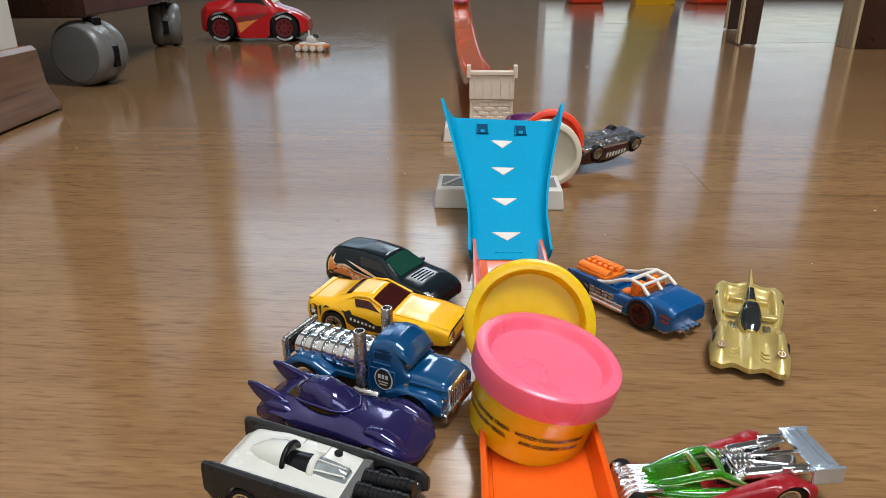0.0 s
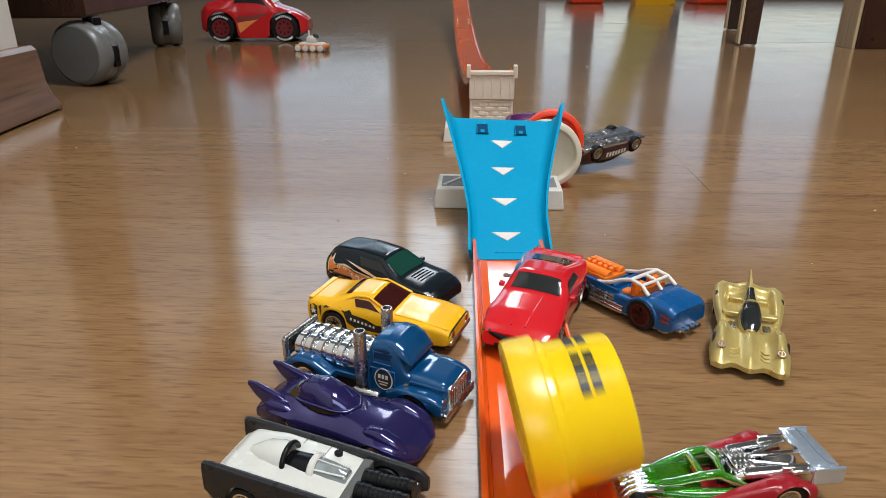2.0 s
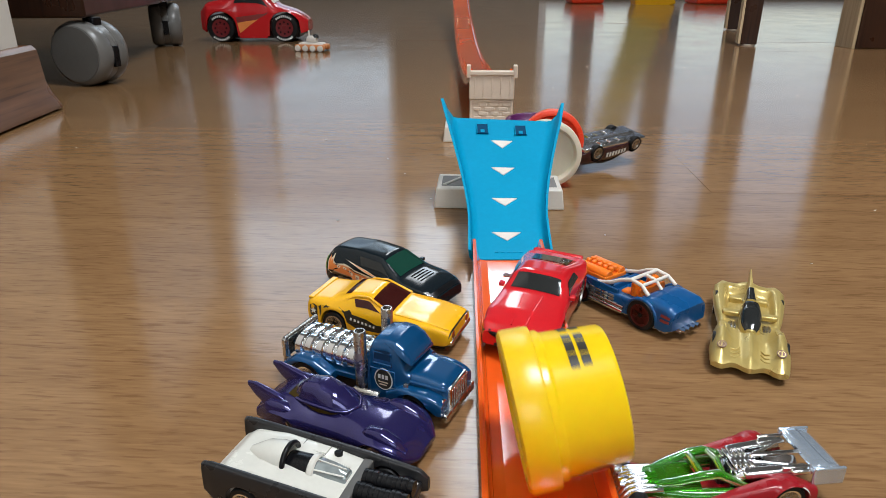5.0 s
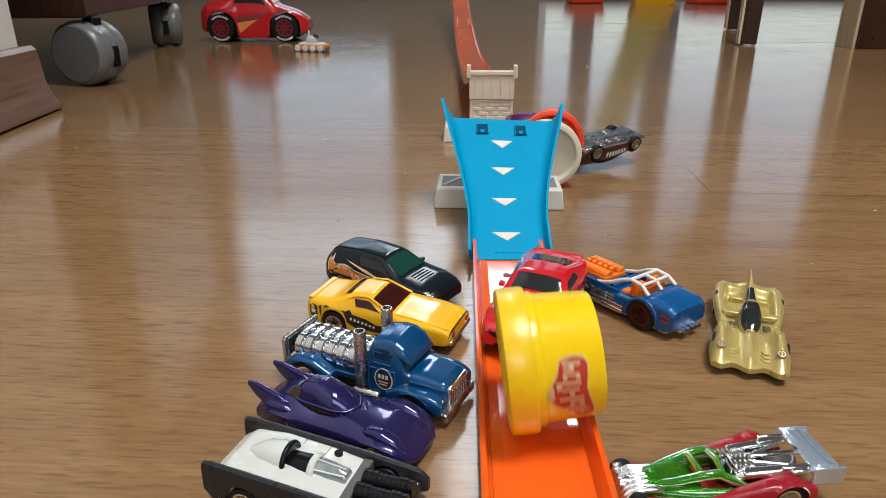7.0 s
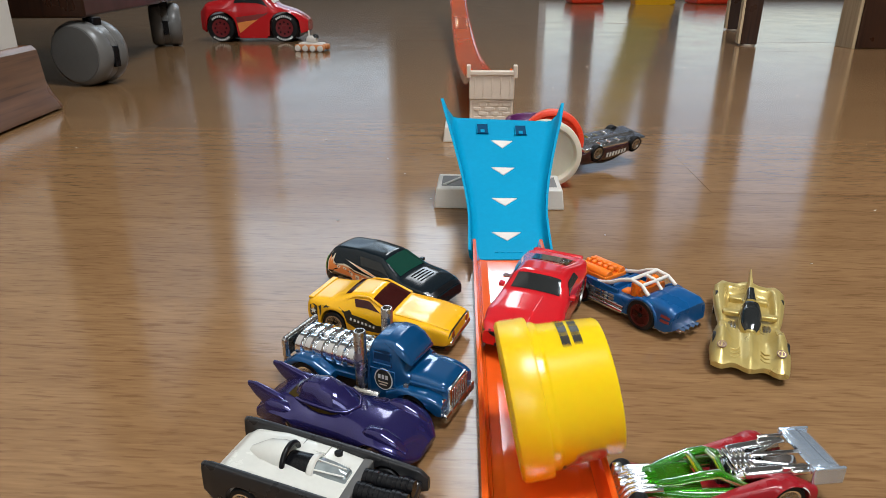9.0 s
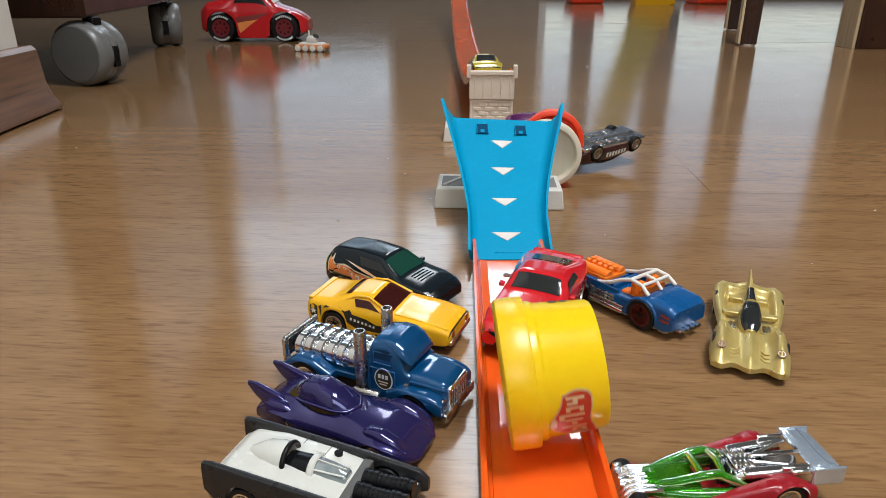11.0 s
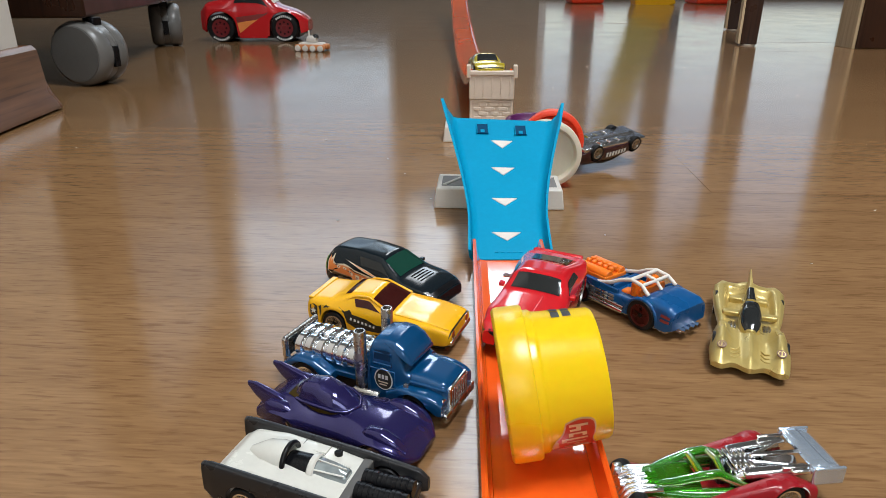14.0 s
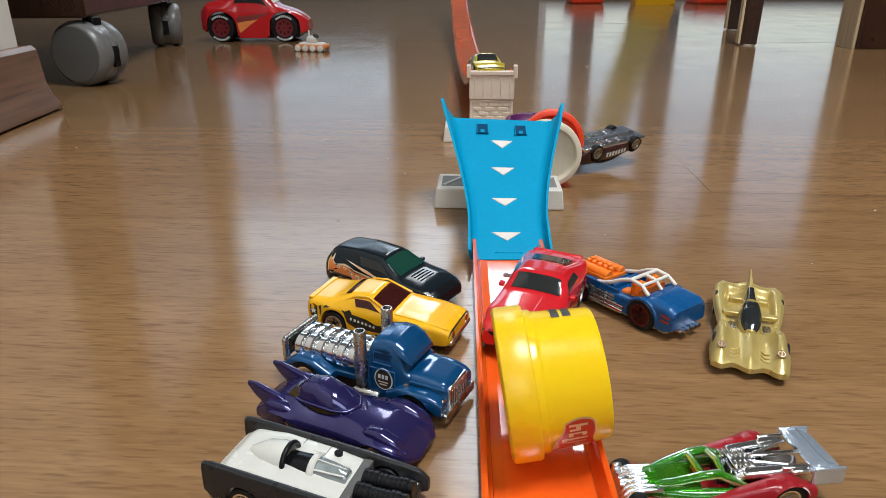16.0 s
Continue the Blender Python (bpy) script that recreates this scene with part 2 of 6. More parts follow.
def wall_with_openings(name, x0, x1, y, thick, z1, holes, label):
    """A wall along x built of butted blocks round its openings (x0, x1, z0, z1)."""
    bm = bmesh.new()
    xs = x0
    blocks = []
    for a, b, c, d in holes:
        blocks += [(xs, a, 0, z1), (a, b, d, z1)] + ([(a, b, 0, c)] if c > 0 else [])
        xs = b
    blocks.append((xs, x1, 0, z1))
    for a, b, c, d in blocks:
        r = bmesh.ops.create_cube(bm, size=1.0)
        for v in r["verts"]:
            v.co = Vector(((a + b) / 2 + v.co.x * (b - a), y + thick / 2 + v.co.y * thick, (c + d) / 2 + v.co.z * (d - c)))
    return tagged(part(name, bm, DIM_WALL), label, "wall", kind="structure")


wall_with_openings("wall_far", -2.6, 3.2, 4.15, 0.15, 2.6, [(-1.35, -0.28, 0.3, 2.45), (-0.23, 0.06, 1.3, 2.45), (0.14, 0.52, 1.68, 2.48), (0.55, 2.38, 0.02, 1.62)], "white wall, dimmed in colour, with balcony doors and windows")
# The left wall's opening is added to let the side fill in.
wall_with_openings("wall_left", -2.2, 4.3, 0, 0.15, 2.6, [(-1.7, -0.3, 1.0, 2.2)], "white side wall, dimmed in colour, with an opening added for fill").matrix_world = pose(-2.6, 0, 0, 0, 0, 90)
tagged(part("wall_right", box(3.2, 3.35, -2.2, 4.3, 0, 2.6), DIM_WALL), "white side wall, dimmed in colour", "wall", kind="structure")
wall_with_openings("wall_back", -2.75, 3.35, -2.35, 0.15, 2.6, [(-0.55, 0.95, 1.05, 2.15)], "white wall, dimmed in colour, with a window opening")
tagged(part("ceiling", box(-2.75, 3.35, -2.35, 4.3, 2.6, 2.7), DIM_CEILING), "white ceiling, dimmed in colour", "ceiling", kind="structure")


def window_unit(name, x0, x1, z0, z1, bars, label):
    th = thing(name, label, "window", pose(0, 4.2, 0), kind="structure")
    w = 0.045
    part("window_frame", box(x0, x0 + w, -0.03, 0.03, z0, z1, 0.004), WHITE_FRAME, th)
    part("window_frame", box(x1 - w, x1, -0.03, 0.03, z0, z1, 0.004), WHITE_FRAME, th)
    part("window_frame", box(x0 + w, x1 - w, -0.03, 0.03, z1 - w, z1, 0.004), WHITE_FRAME, th)
    part("window_frame", box(x0 + w, x1 - w, -0.03, 0.03, z0, z0 + w, 0.004), WHITE_FRAME, th)
    for b, bw, mat in bars:
        part("mullion", box(b - bw / 2, b + bw / 2, -0.035, 0.035, z0 + w, z1 - w, 0.004), mat, th)
    return th


window_unit("window_2", -0.23, 0.06, 1.3, 2.45, [], "white framed high window")
window_unit("window_1", -1.35, -0.28, 0.3, 2.45, [(-1.03, 0.03, WHITE_FRAME)], "white framed window")
window_unit("door_1", 0.55, 2.38, 0.02, 1.62, [(0.82, 0.12, DARK_WOOD), (1.29, 0.16, DARK_WOOD), (1.75, 0.14, DARK_WOOD)], "wide glazed balcony doors")

# skirting and the wall's corner beside the castors
corner = thing("wall_corner", "cream wall corner", "wall", pose(-0.479, 0.800, 0, 0, 0, 4), kind="structure")
part("wall_face", box(-0.6, 0, -1.6, 0, 0, 2.6, 0.003), material("cream_wall", (0.76, 0.73, 0.66), 0.7, vary=0.03, scale=5, bump=0.1), corner)
skirt = tagged(part("baseboard", sweep([(0.0, 0.0), (0.036, 0.0), (0.036, 0.004), (0.028, 0.016), (0.023, 0.030), (0.021, 0.058), (0.020, 0.066), (0.015, 0.071), (0.0, 0.071)], [(0, -1.6, 0), (0, -0.5, 0), (0, 0.012, 0)]), SKIRT_WOOD, None, smooth=True, at=pose(-0.487, 0.800, 0.003, 0, 0, 4)), "brown moulded wooden skirting board along the wall corner", "baseboard", kind="structure")


# ---- track, ramp and tower ----
def track_x(y):
    return 0.0272 + 0.027 * y


BED = [(-0.0165, 0.0), (0.0165, 0.0), (0.0160, 0.0024), (0.0155, 0.0022), (0.0120, 0.0018), (-0.0120, 0.0018), (-0.0155, 0.0022), (-0.0160, 0.0024)]
RAIL = [(0.0166, 0.0), (0.0200, 0.0), (0.0202, 0.0085), (0.0200, 0.0094), (0.0190, 0.0098), (0.0181, 0.0094), (0.0178, 0.0080), (0.0172, 0.0040), (0.0161, 0.0024)]


def lay_track(label, path, m):
    th = thing("track_section", label, "toy track", m, "track sections")
    part("bed", sharp(sweep(BED, path), 4), ORANGE, th)
    part("side_rail", sweep(RAIL, path), ORANGE, th)
    part("side_rail", sweep([(-x, z) for x, z in RAIL[::-1]], path), ORANGE, th)
    return th


near_track = lay_track("glossy orange plastic toy car track lying on the floor", [(track_x(y), y, 0.0006) for y in (0.01, 0.1, 0.18, 0.27, 0.365)], pose(0, 0, 0))
# Brown disc on the bed paints the shade inside the connector hole.
part("connector_hole_disc", lathe([(0.0001, 0.0), (0.0020, 0.0), (0.0021, 0.0003), (0.0013, 0.0004), (0.0001, 0.0001)], 20, "z"), material("hole_shade", (0.12, 0.07, 0.05), 0.6), near_track, at=pose(0.0340, 0.332, 0.0024))
FAR = smooth_line([(0.046, 0.665, 0.066), (0.0455, 0.80, 0.041), (0.044, 1.0, 0.029), (0.043, 1.2, 0.029), (0.043, 1.45, 0.046), (0.044, 1.8, 0.086), (0.044, 2.2, 0.175), (0.044, 2.7, 0.34)], 90)
far_track = lay_track("orange plastic toy car track sloping down to the tower", [tuple(p - np.array((0.046, 0.665, 0))) for p in FAR], pose(0.046, 0.665, -0.009))


def stand(name, label, x, y, rz):
    """A solid white foot with a rounded edge; grey plates on top paint its cut-outs' shade."""
    th = thing(name, label, "toy stand", pose(x, y, 0, 0, 0, rz), "track stands")
    part("foot", box(-0.045, 0.045, -0.019, 0.019, 0, 0.0145, 0.0011, 2, 0.04), WHITE_PL, th)
    for s in (-1, 1):
        part("recess_patch", box(s * 0.031 - 0.009, s * 0.031 + 0.009, -0.012, 0.012, 0.0139, 0.0149, 0.0004), material("recess_shade", (0.22, 0.21, 0.2), 0.6), th)
        part("rib", sweep([(-0.0012, 0), (0.0012, 0), (0.0012, 0.0014), (-0.0012, 0.0014)], [(s * 0.031 - 0.007, -0.011, 0.0142), (s * 0.031 + 0.007, 0.011, 0.0142)]), WHITE_PL, th)
    part("post", box(-0.014, 0.014, -0.006, 0.012, 0.0145, 0.042, 0.002), WHITE_PL, th)
    return th


ramp_stand = stand("ramp_stand", "white plastic stand under the blue ramp", 0.0395, 0.466, -3)
tower_stand = stand("tower_stand", "white plastic stand under the cream tower", 0.0455, 0.664, -2)


def ramp_line(v):
    """Height over the floor and half width of the ramp at v from foot to lip."""
    y = 0.352 + 0.124 * v
    z = 0.003 + 0.030 * v + 0.0235 * v * v
    w = 0.0206 + 0.0145 * max(0.0, v - 0.25) ** 1.5 / 0.65
    return y, z, w


def build_ramp():
    th = thing("launch_ramp", "bright blue plastic ramp with white triangles and flared sides", "toy ramp", pose(track_x(0.36) + 0.0005, 0, 0))
    rows = 28
    verts, faces = [], []
    for i in range(rows):
        v = i / (rows - 1)
        y, z, w = ramp_line(v)
        side = 0.0070 + 0.0055 * v ** 3.2
        lean = 0.0015 + 0.0045 * v * v
        ring = [(-w - lean, side), (-w - lean * 0.4, side * 0.4), (-w + 0.001, 0.0006), (-w + 0.004, 0.0), (0, 0), (w - 0.004, 0), (w - 0.001, 0.0006), (w + lean * 0.4, side * 0.4), (w + lean, side)]
        sx = 0.004 * v
        top = [(a + sx, y - b * 0.38 + (0.008 * max(0, v - 0.9) / 0.1 if b > 0.01 else 0), z + b - 0.04 * v * a) for a, b in ring]
        low = [(a * 1.035 + sx + math.copysign(0.0006, a), y - b * 0.38 + 0.0006 + (0.008 * max(0, v - 0.9) / 0.1 if b > 0.01 else 0), z + b - 0.04 * v * a - 0.0016 * (b < 0.005)) for a, b in ring]
        verts += top + low[::-1]
    k = 18
    for i in range(rows - 1):
        for j in range(k):
            faces.append((i * k + j, i * k + (j + 1) % k, (i + 1) * k + (j + 1) % k, (i + 1) * k + j))
    faces += [tuple(range(k))[::-1], tuple((rows - 1) * k + j for j in range(k))]
    part("deck", sharp(raw(verts, faces), 50), BLUE_PL, th)
    for v, s in ((0.165, 0.0066), (0.415, 0.0060), (0.635, 0.0058), (0.825, 0.0056)):
        pts = []
        for a, b in ((-s * 1.3, s * 0.56), (s * 1.3, s * 0.56), (0, -s * 0.56)):
            y, z, w = ramp_line(v + b / 0.124)
            pts.append((a + 0.004 * v - 0.0008, y, z + 0.0005 - 0.04 * v * a))
        n = [(p[0], p[1], p[2] - 0.0009) for p in pts]
        part("arrow", raw(pts + n, [(0, 2, 1), (3, 4, 5), (0, 1, 4, 3), (1, 2, 5, 4), (2, 0, 3, 5)], False), WHITE_PL, th, "white triangle")
    for s in (-1, 1):
        y, z, w = ramp_line(0.955)
        cx = s * 0.0131 + 0.0028
        z -= 0.04 * s * 0.0131
        # No hole is cut: a dark blue plate paints the slot's inner shade.
        slot = material("notch_shade", (0.001, 0.055, 0.13), 0.6, spec=0.1)
        tilt = pose(cx, y - 0.0042, z - 0.0016, 31)
        part("notch", box(-0.0038, 0.0038, -0.0044, 0.0044, -0.0002, 0.0006, 0.0002), slot, th, "dark blue plate painting the shade in the square slot", at=tilt)
        part("notch_rim", box(-0.0042, -0.0035, -0.0048, 0.0048, 0.0, 0.0011, 0.0002), BLUE_PL, th, at=tilt)
        part("notch_rim", box(0.0035, 0.0042, -0.0048, 0.0048, 0.0, 0.0011, 0.0002), BLUE_PL, th, at=tilt)
        part("peg", box(-0.0014, 0.0014, -0.0040, -0.0012, 0.0004, 0.0010, 0.0003), BLUE_PL, th, "blue peg seen through the slot", at=tilt)
    y, z, w = ramp_line(0.055)
    for i in range(5):
        part("raised_bar", box(-0.008 + i * 0.0034, -0.0058 + i * 0.0034, y - 0.001, y + 0.0016, z - 0.0006, z + 0.00025, 0.0001), BLUE_PL, th)
    return th


build_ramp()


def build_tower():
    th = thing("launch_tower", "cream plastic tower moulded with planks and stonework", "toy tower", pose(0.046, 0.655, 0, 0, 0, -2))
    part("shaft", box(-0.0205, 0.0205, -0.002, 0.022, 0.0145, 0.0615, 0.0008), CREAM_PL, th)
    part("upper_panel", box(-0.0212, 0.0212, -0.0045, 0.0, 0.040, 0.064, 0.0008), CREAM_PL, th)
    part("lintel", box(-0.0225, 0.0225, -0.0060, 0.001, 0.0625, 0.0665, 0.0008), CREAM_PL, th)
    for s in (-1, 1):
        part("post", box(s * 0.0218 - 0.002, s * 0.0218 + 0.002, -0.006, 0.004, 0.060, 0.0715, 0.0008), CREAM_PL, th)
    for i in range(5):
        part("plank_rib", box(-0.0165 + i * 0.0082, -0.0155 + i * 0.0082, -0.0052, -0.004, 0.045, 0.0612, 0.0003), CREAM_PL, th)
        part("rivet", lathe([(0.0008, 0), (0.0006, 0.0007), (0.0001, 0.0009)], 8, "y"), CREAM_PL, th, at=pose(-0.016 + i * 0.0082, -0.0046, 0.0432, 0, 0, 180))
    for s in (-1, 1):
        part("edge_rib", box(s * 0.0195 - 0.001, s * 0.0195 + 0.001, -0.0032, -0.0015, 0.015, 0.0388, 0.0004), CREAM_PL, th)
    part("edge_rib", box(-0.0185, 0.0185, -0.0032, -0.0015, 0.0375, 0.0392, 0.0004), CREAM_PL, th)
    rng = random.Random(4)
    for r in range(4):
        for c in range(3):
            x = -0.0125 + c * 0.0115 + (r % 2) * 0.004 + rng.uniform(-0.001, 0.001)
            w = rng.uniform(0.0034, 0.0048)
            part("stone", box(x - w, x + w, -0.0028, -0.0016, 0.0205 + r * 0.0043, 0.0238 + r * 0.0043, 0.0005), CREAM_PL, th)
    return th


build_tower()


# ---- tubs of modelling dough ----
def cup_radius(h):
    return 0.0222 - 0.0625 * (h - 0.0132) if h > 0.0132 else 0.0228


def band(x0, x1, a0, a1, mat, parent, name, label="", lift=0.00025, n=10):
    """A printed patch on the tub's wall, from x0 to x1 along the axis and a0 to a1 degrees round it."""
    verts, faces = [], []
    for i in range(2):
        for j in range(n + 1):
            x = x0 + (x1 - x0) * i
            a = radians(a0 + (a1 - a0) * j / n)
            r = cup_radius(x) + lift
            verts.append((x, r * math.cos(a), r * math.sin(a)))
    for j in range(n):
        faces.append((j, j + 1, n + 2 + j, n + 1 + j))
    return part(name, raw(verts, faces), mat, parent, label)


def blob(cx, ca, pts, mat, parent, name, label, lift):
    """A rounded printed shape given by its outline (along axis, round in metres)."""
    n = 40
    line = smooth_line([*pts, pts[0]], n + 1)[:-1]
    verts = [(cx, (cup_radius(cx) + lift) * math.cos(ca), (cup_radius(cx) + lift) * math.sin(ca))]
    faces = []
    for ring in (0.35, 0.7, 1.0):
        for u, w in line:
            x, a = cx + u * ring, ca + w * ring / 0.022
            r = cup_radius(x) + lift
            verts.append((x, r * math.cos(a), r * math.sin(a)))
    for j in range(n):
        k = (j + 1) % n
        faces.append((0, 1 + j, 1 + k))
        for q in (0, 1):
            faces.append((1 + q * n + j, 1 + (q + 1) * n + j, 1 + (q + 1) * n + k, 1 + q * n + k))
    return part(name, raw(verts, faces), mat, parent, label)


LOGO = [(-0.0035, -0.0105), (0.0006, -0.0119), (0.0046, -0.0106), (0.0049, -0.0055), (0.0044, -0.001), (0.0060, 0.006), (0.0064, 0.0116), (0.0022, 0.0123), (-0.0018, 0.0078), (-0.0060, 0.0038), (-0.0075, -0.001), (-0.0046, -0.0062)]


def cup(label, body_mat, lid_mat, m, print_on="", lid_only=False):
    """A small tub: its lid's face at the origin, its axis along x, with the rim of the lid and a stepped wall."""
    th = thing("dough_tub", label, "tub", m, "dough tubs")
    lid = part("lid", lathe([(0.0001, 0.0044), (0.0192, 0.0044), (0.0200, 0.0036), (0.0205, 0.0008), (0.0213, 0.0), (0.0240, 0.0), (0.0250, 0.0008), (0.0252, 0.002), (0.0250, 0.0092), (0.0246, 0.0099), (0.0234, 0.0100), (0.0232, 0.0056), (0.0001, 0.0056)], 72, "x"), lid_mat, th)
    body = part("body", lathe([(0.0231, 0.0045), (0.0231, 0.0118), (0.0226, 0.0126), (0.0222, 0.0132), (0.0211, 0.0308), (0.0205, 0.0318), (0.0192, 0.0320), (0.0186, 0.0306), (0.0001, 0.0304)], 72, "x"), body_mat, th)
    if print_on == "logo":
        blob(0.0208, 0.0, [(a * 1.09, b * 1.06) for a, b in LOGO], EMBLEM_EDGE, body, "emblem_edge", "cream edge of the emblem", 0.00012)
        blob(0.0208, 0.0, LOGO, RED_PR, body, "emblem", "red rounded emblem", 0.0002)
        # the raised letters of the emblem, kept as plain strokes
        for u0, u1, a0, a1 in [(-0.0028, 0.0030, -27, -24.5), (-0.0006, 0.0008, -24.5, -22), (-0.0026, 0.0008, -22, -19.5), (-0.0030, 0.0026, -17.5, -15.5), (-0.0030, -0.0016, -15.5, -12.5), (0.0012, 0.0026, -15.5, -12.5),
                               (-0.0052, 0.0028, -10.5, -8), (-0.0052, -0.0036, -8, -4), (-0.0036, 0.0022, -4.5, -2.5), (-0.0012, 0.0004, -0.5, 2.5), (-0.0044, 0.0034, 4.5, 7), (-0.0010, 0.0034, 9, 11), (-0.0012, 0.0002, 11, 14), (0.0020, 0.0036, 11, 14),
                               (-0.0030, 0.0040, 16, 18.5), (-0.0012, 0.0050, 21, 23.5), (-0.0012, 0.0002, 23.5, 27), (0.0022, 0.0034, 23.5, 27)]:
            band(0.0208 + u0, 0.0208 + u1, a0, a1, EMBLEM_LETTER, body, "lettering_bar", lift=0.0003, n=3)
    if print_on:
        for a0 in (199, 152):
            for x0, runs in ((0.0186, ((0, 8), (9.5, 23), (24.5, 37))), (0.0222, ((0, 10), (11.5, 24), (25.5, 36)))):
                for b0, b1 in runs:
                    band(x0, x0 + 0.0026, a0 + b0, a0 + b1, INK, body, "lettering_bar", lift=0.00015, n=6)
    return th, body


def cup_words(body, text, x, a_mid, size):
    """Printed words bent round the tub's wall."""
    c = bpy.data.curves.new("words", "FONT")
    c.body, c.size, c.resolution_u, c.offset = text, size, 2, size * 0.05
    ob = bpy.data.objects.new("words", c)
    scene.collection.objects.link(ob)
    bpy.context.view_layer.update()
    me = bpy.data.meshes.new_from_object(ob)
    bpy.data.objects.remove(ob)
    w = max(v.co.x for v in me.vertices)
    for v in me.vertices:
        hgt = x - v.co.y
        r = cup_radius(hgt) + 0.0002
        a = a_mid - (v.co.x - w / 2) * 0.92 / 0.022
        v.co = Vector((hgt, r * math.cos(a), r * math.sin(a)))
    part("printed_words", me, INK, body, "small dark printed words")


def axis_pose(x, y, z, ax, roll):
    """Pose with local x along ax and a roll about it in degrees (0: local z as upright as can be)."""
    ax = Vector(ax).normalized()
    side = Vector((0, 0, 1)).cross(ax).normalized()
    up = ax.cross(side)
    m = Matrix((ax, side, up)).transposed().to_4x4()
    return Matrix.Translation((x, y, z)) @ m @ Matrix.Rotation(radians(roll), 4, "X")


rolling_cup, _ = cup("yellow tub of modelling dough with yellow lid and red emblem", YEL_CUP, YEL_LID, pose(0, 0, 0), "logo")
pink_cup, pink_body = cup("yellow tub of modelling dough with pink lid", YEL_CUP, PINK, pose(0, 0, 0))
cup_words(pink_body, "NOTA: CONTIENE TRIGO.", 0.0200, radians(36), 0.00205)
cup_words(pink_body, "AVISO: CONTÉM TRIGO.", 0.0232, radians(36), 0.00205)
cup_words(pink_body, "NOTICE: CONTAINS WHEAT", 0.0200, radians(-30), 0.00205)
cup_words(pink_body, "AVIS: CONTIENT DU BLÉ", 0.0232, radians(-30), 0.00205)
# tubs resting behind the ramp
cup("tub of modelling dough with cream lid on its side", material("cream_tub", (0.75, 0.62, 0.4), 0.4), CREAM_LID, axis_pose(0.0782, 0.497, 0.0255, (0.06, 1, 0.0), 20))
cup("tub of modelling dough with red-orange lid", YEL_CUP, RED_LID, axis_pose(0.0878, 0.540, 0.0255, (0.1, 1, -0.0), 50))
cup("tub of modelling dough with dark purple lid", YEL_CUP, PURPLE_LID, axis_pose(0.0805, 0.603, 0.0322, (0.02, 0.02, -1), 80))


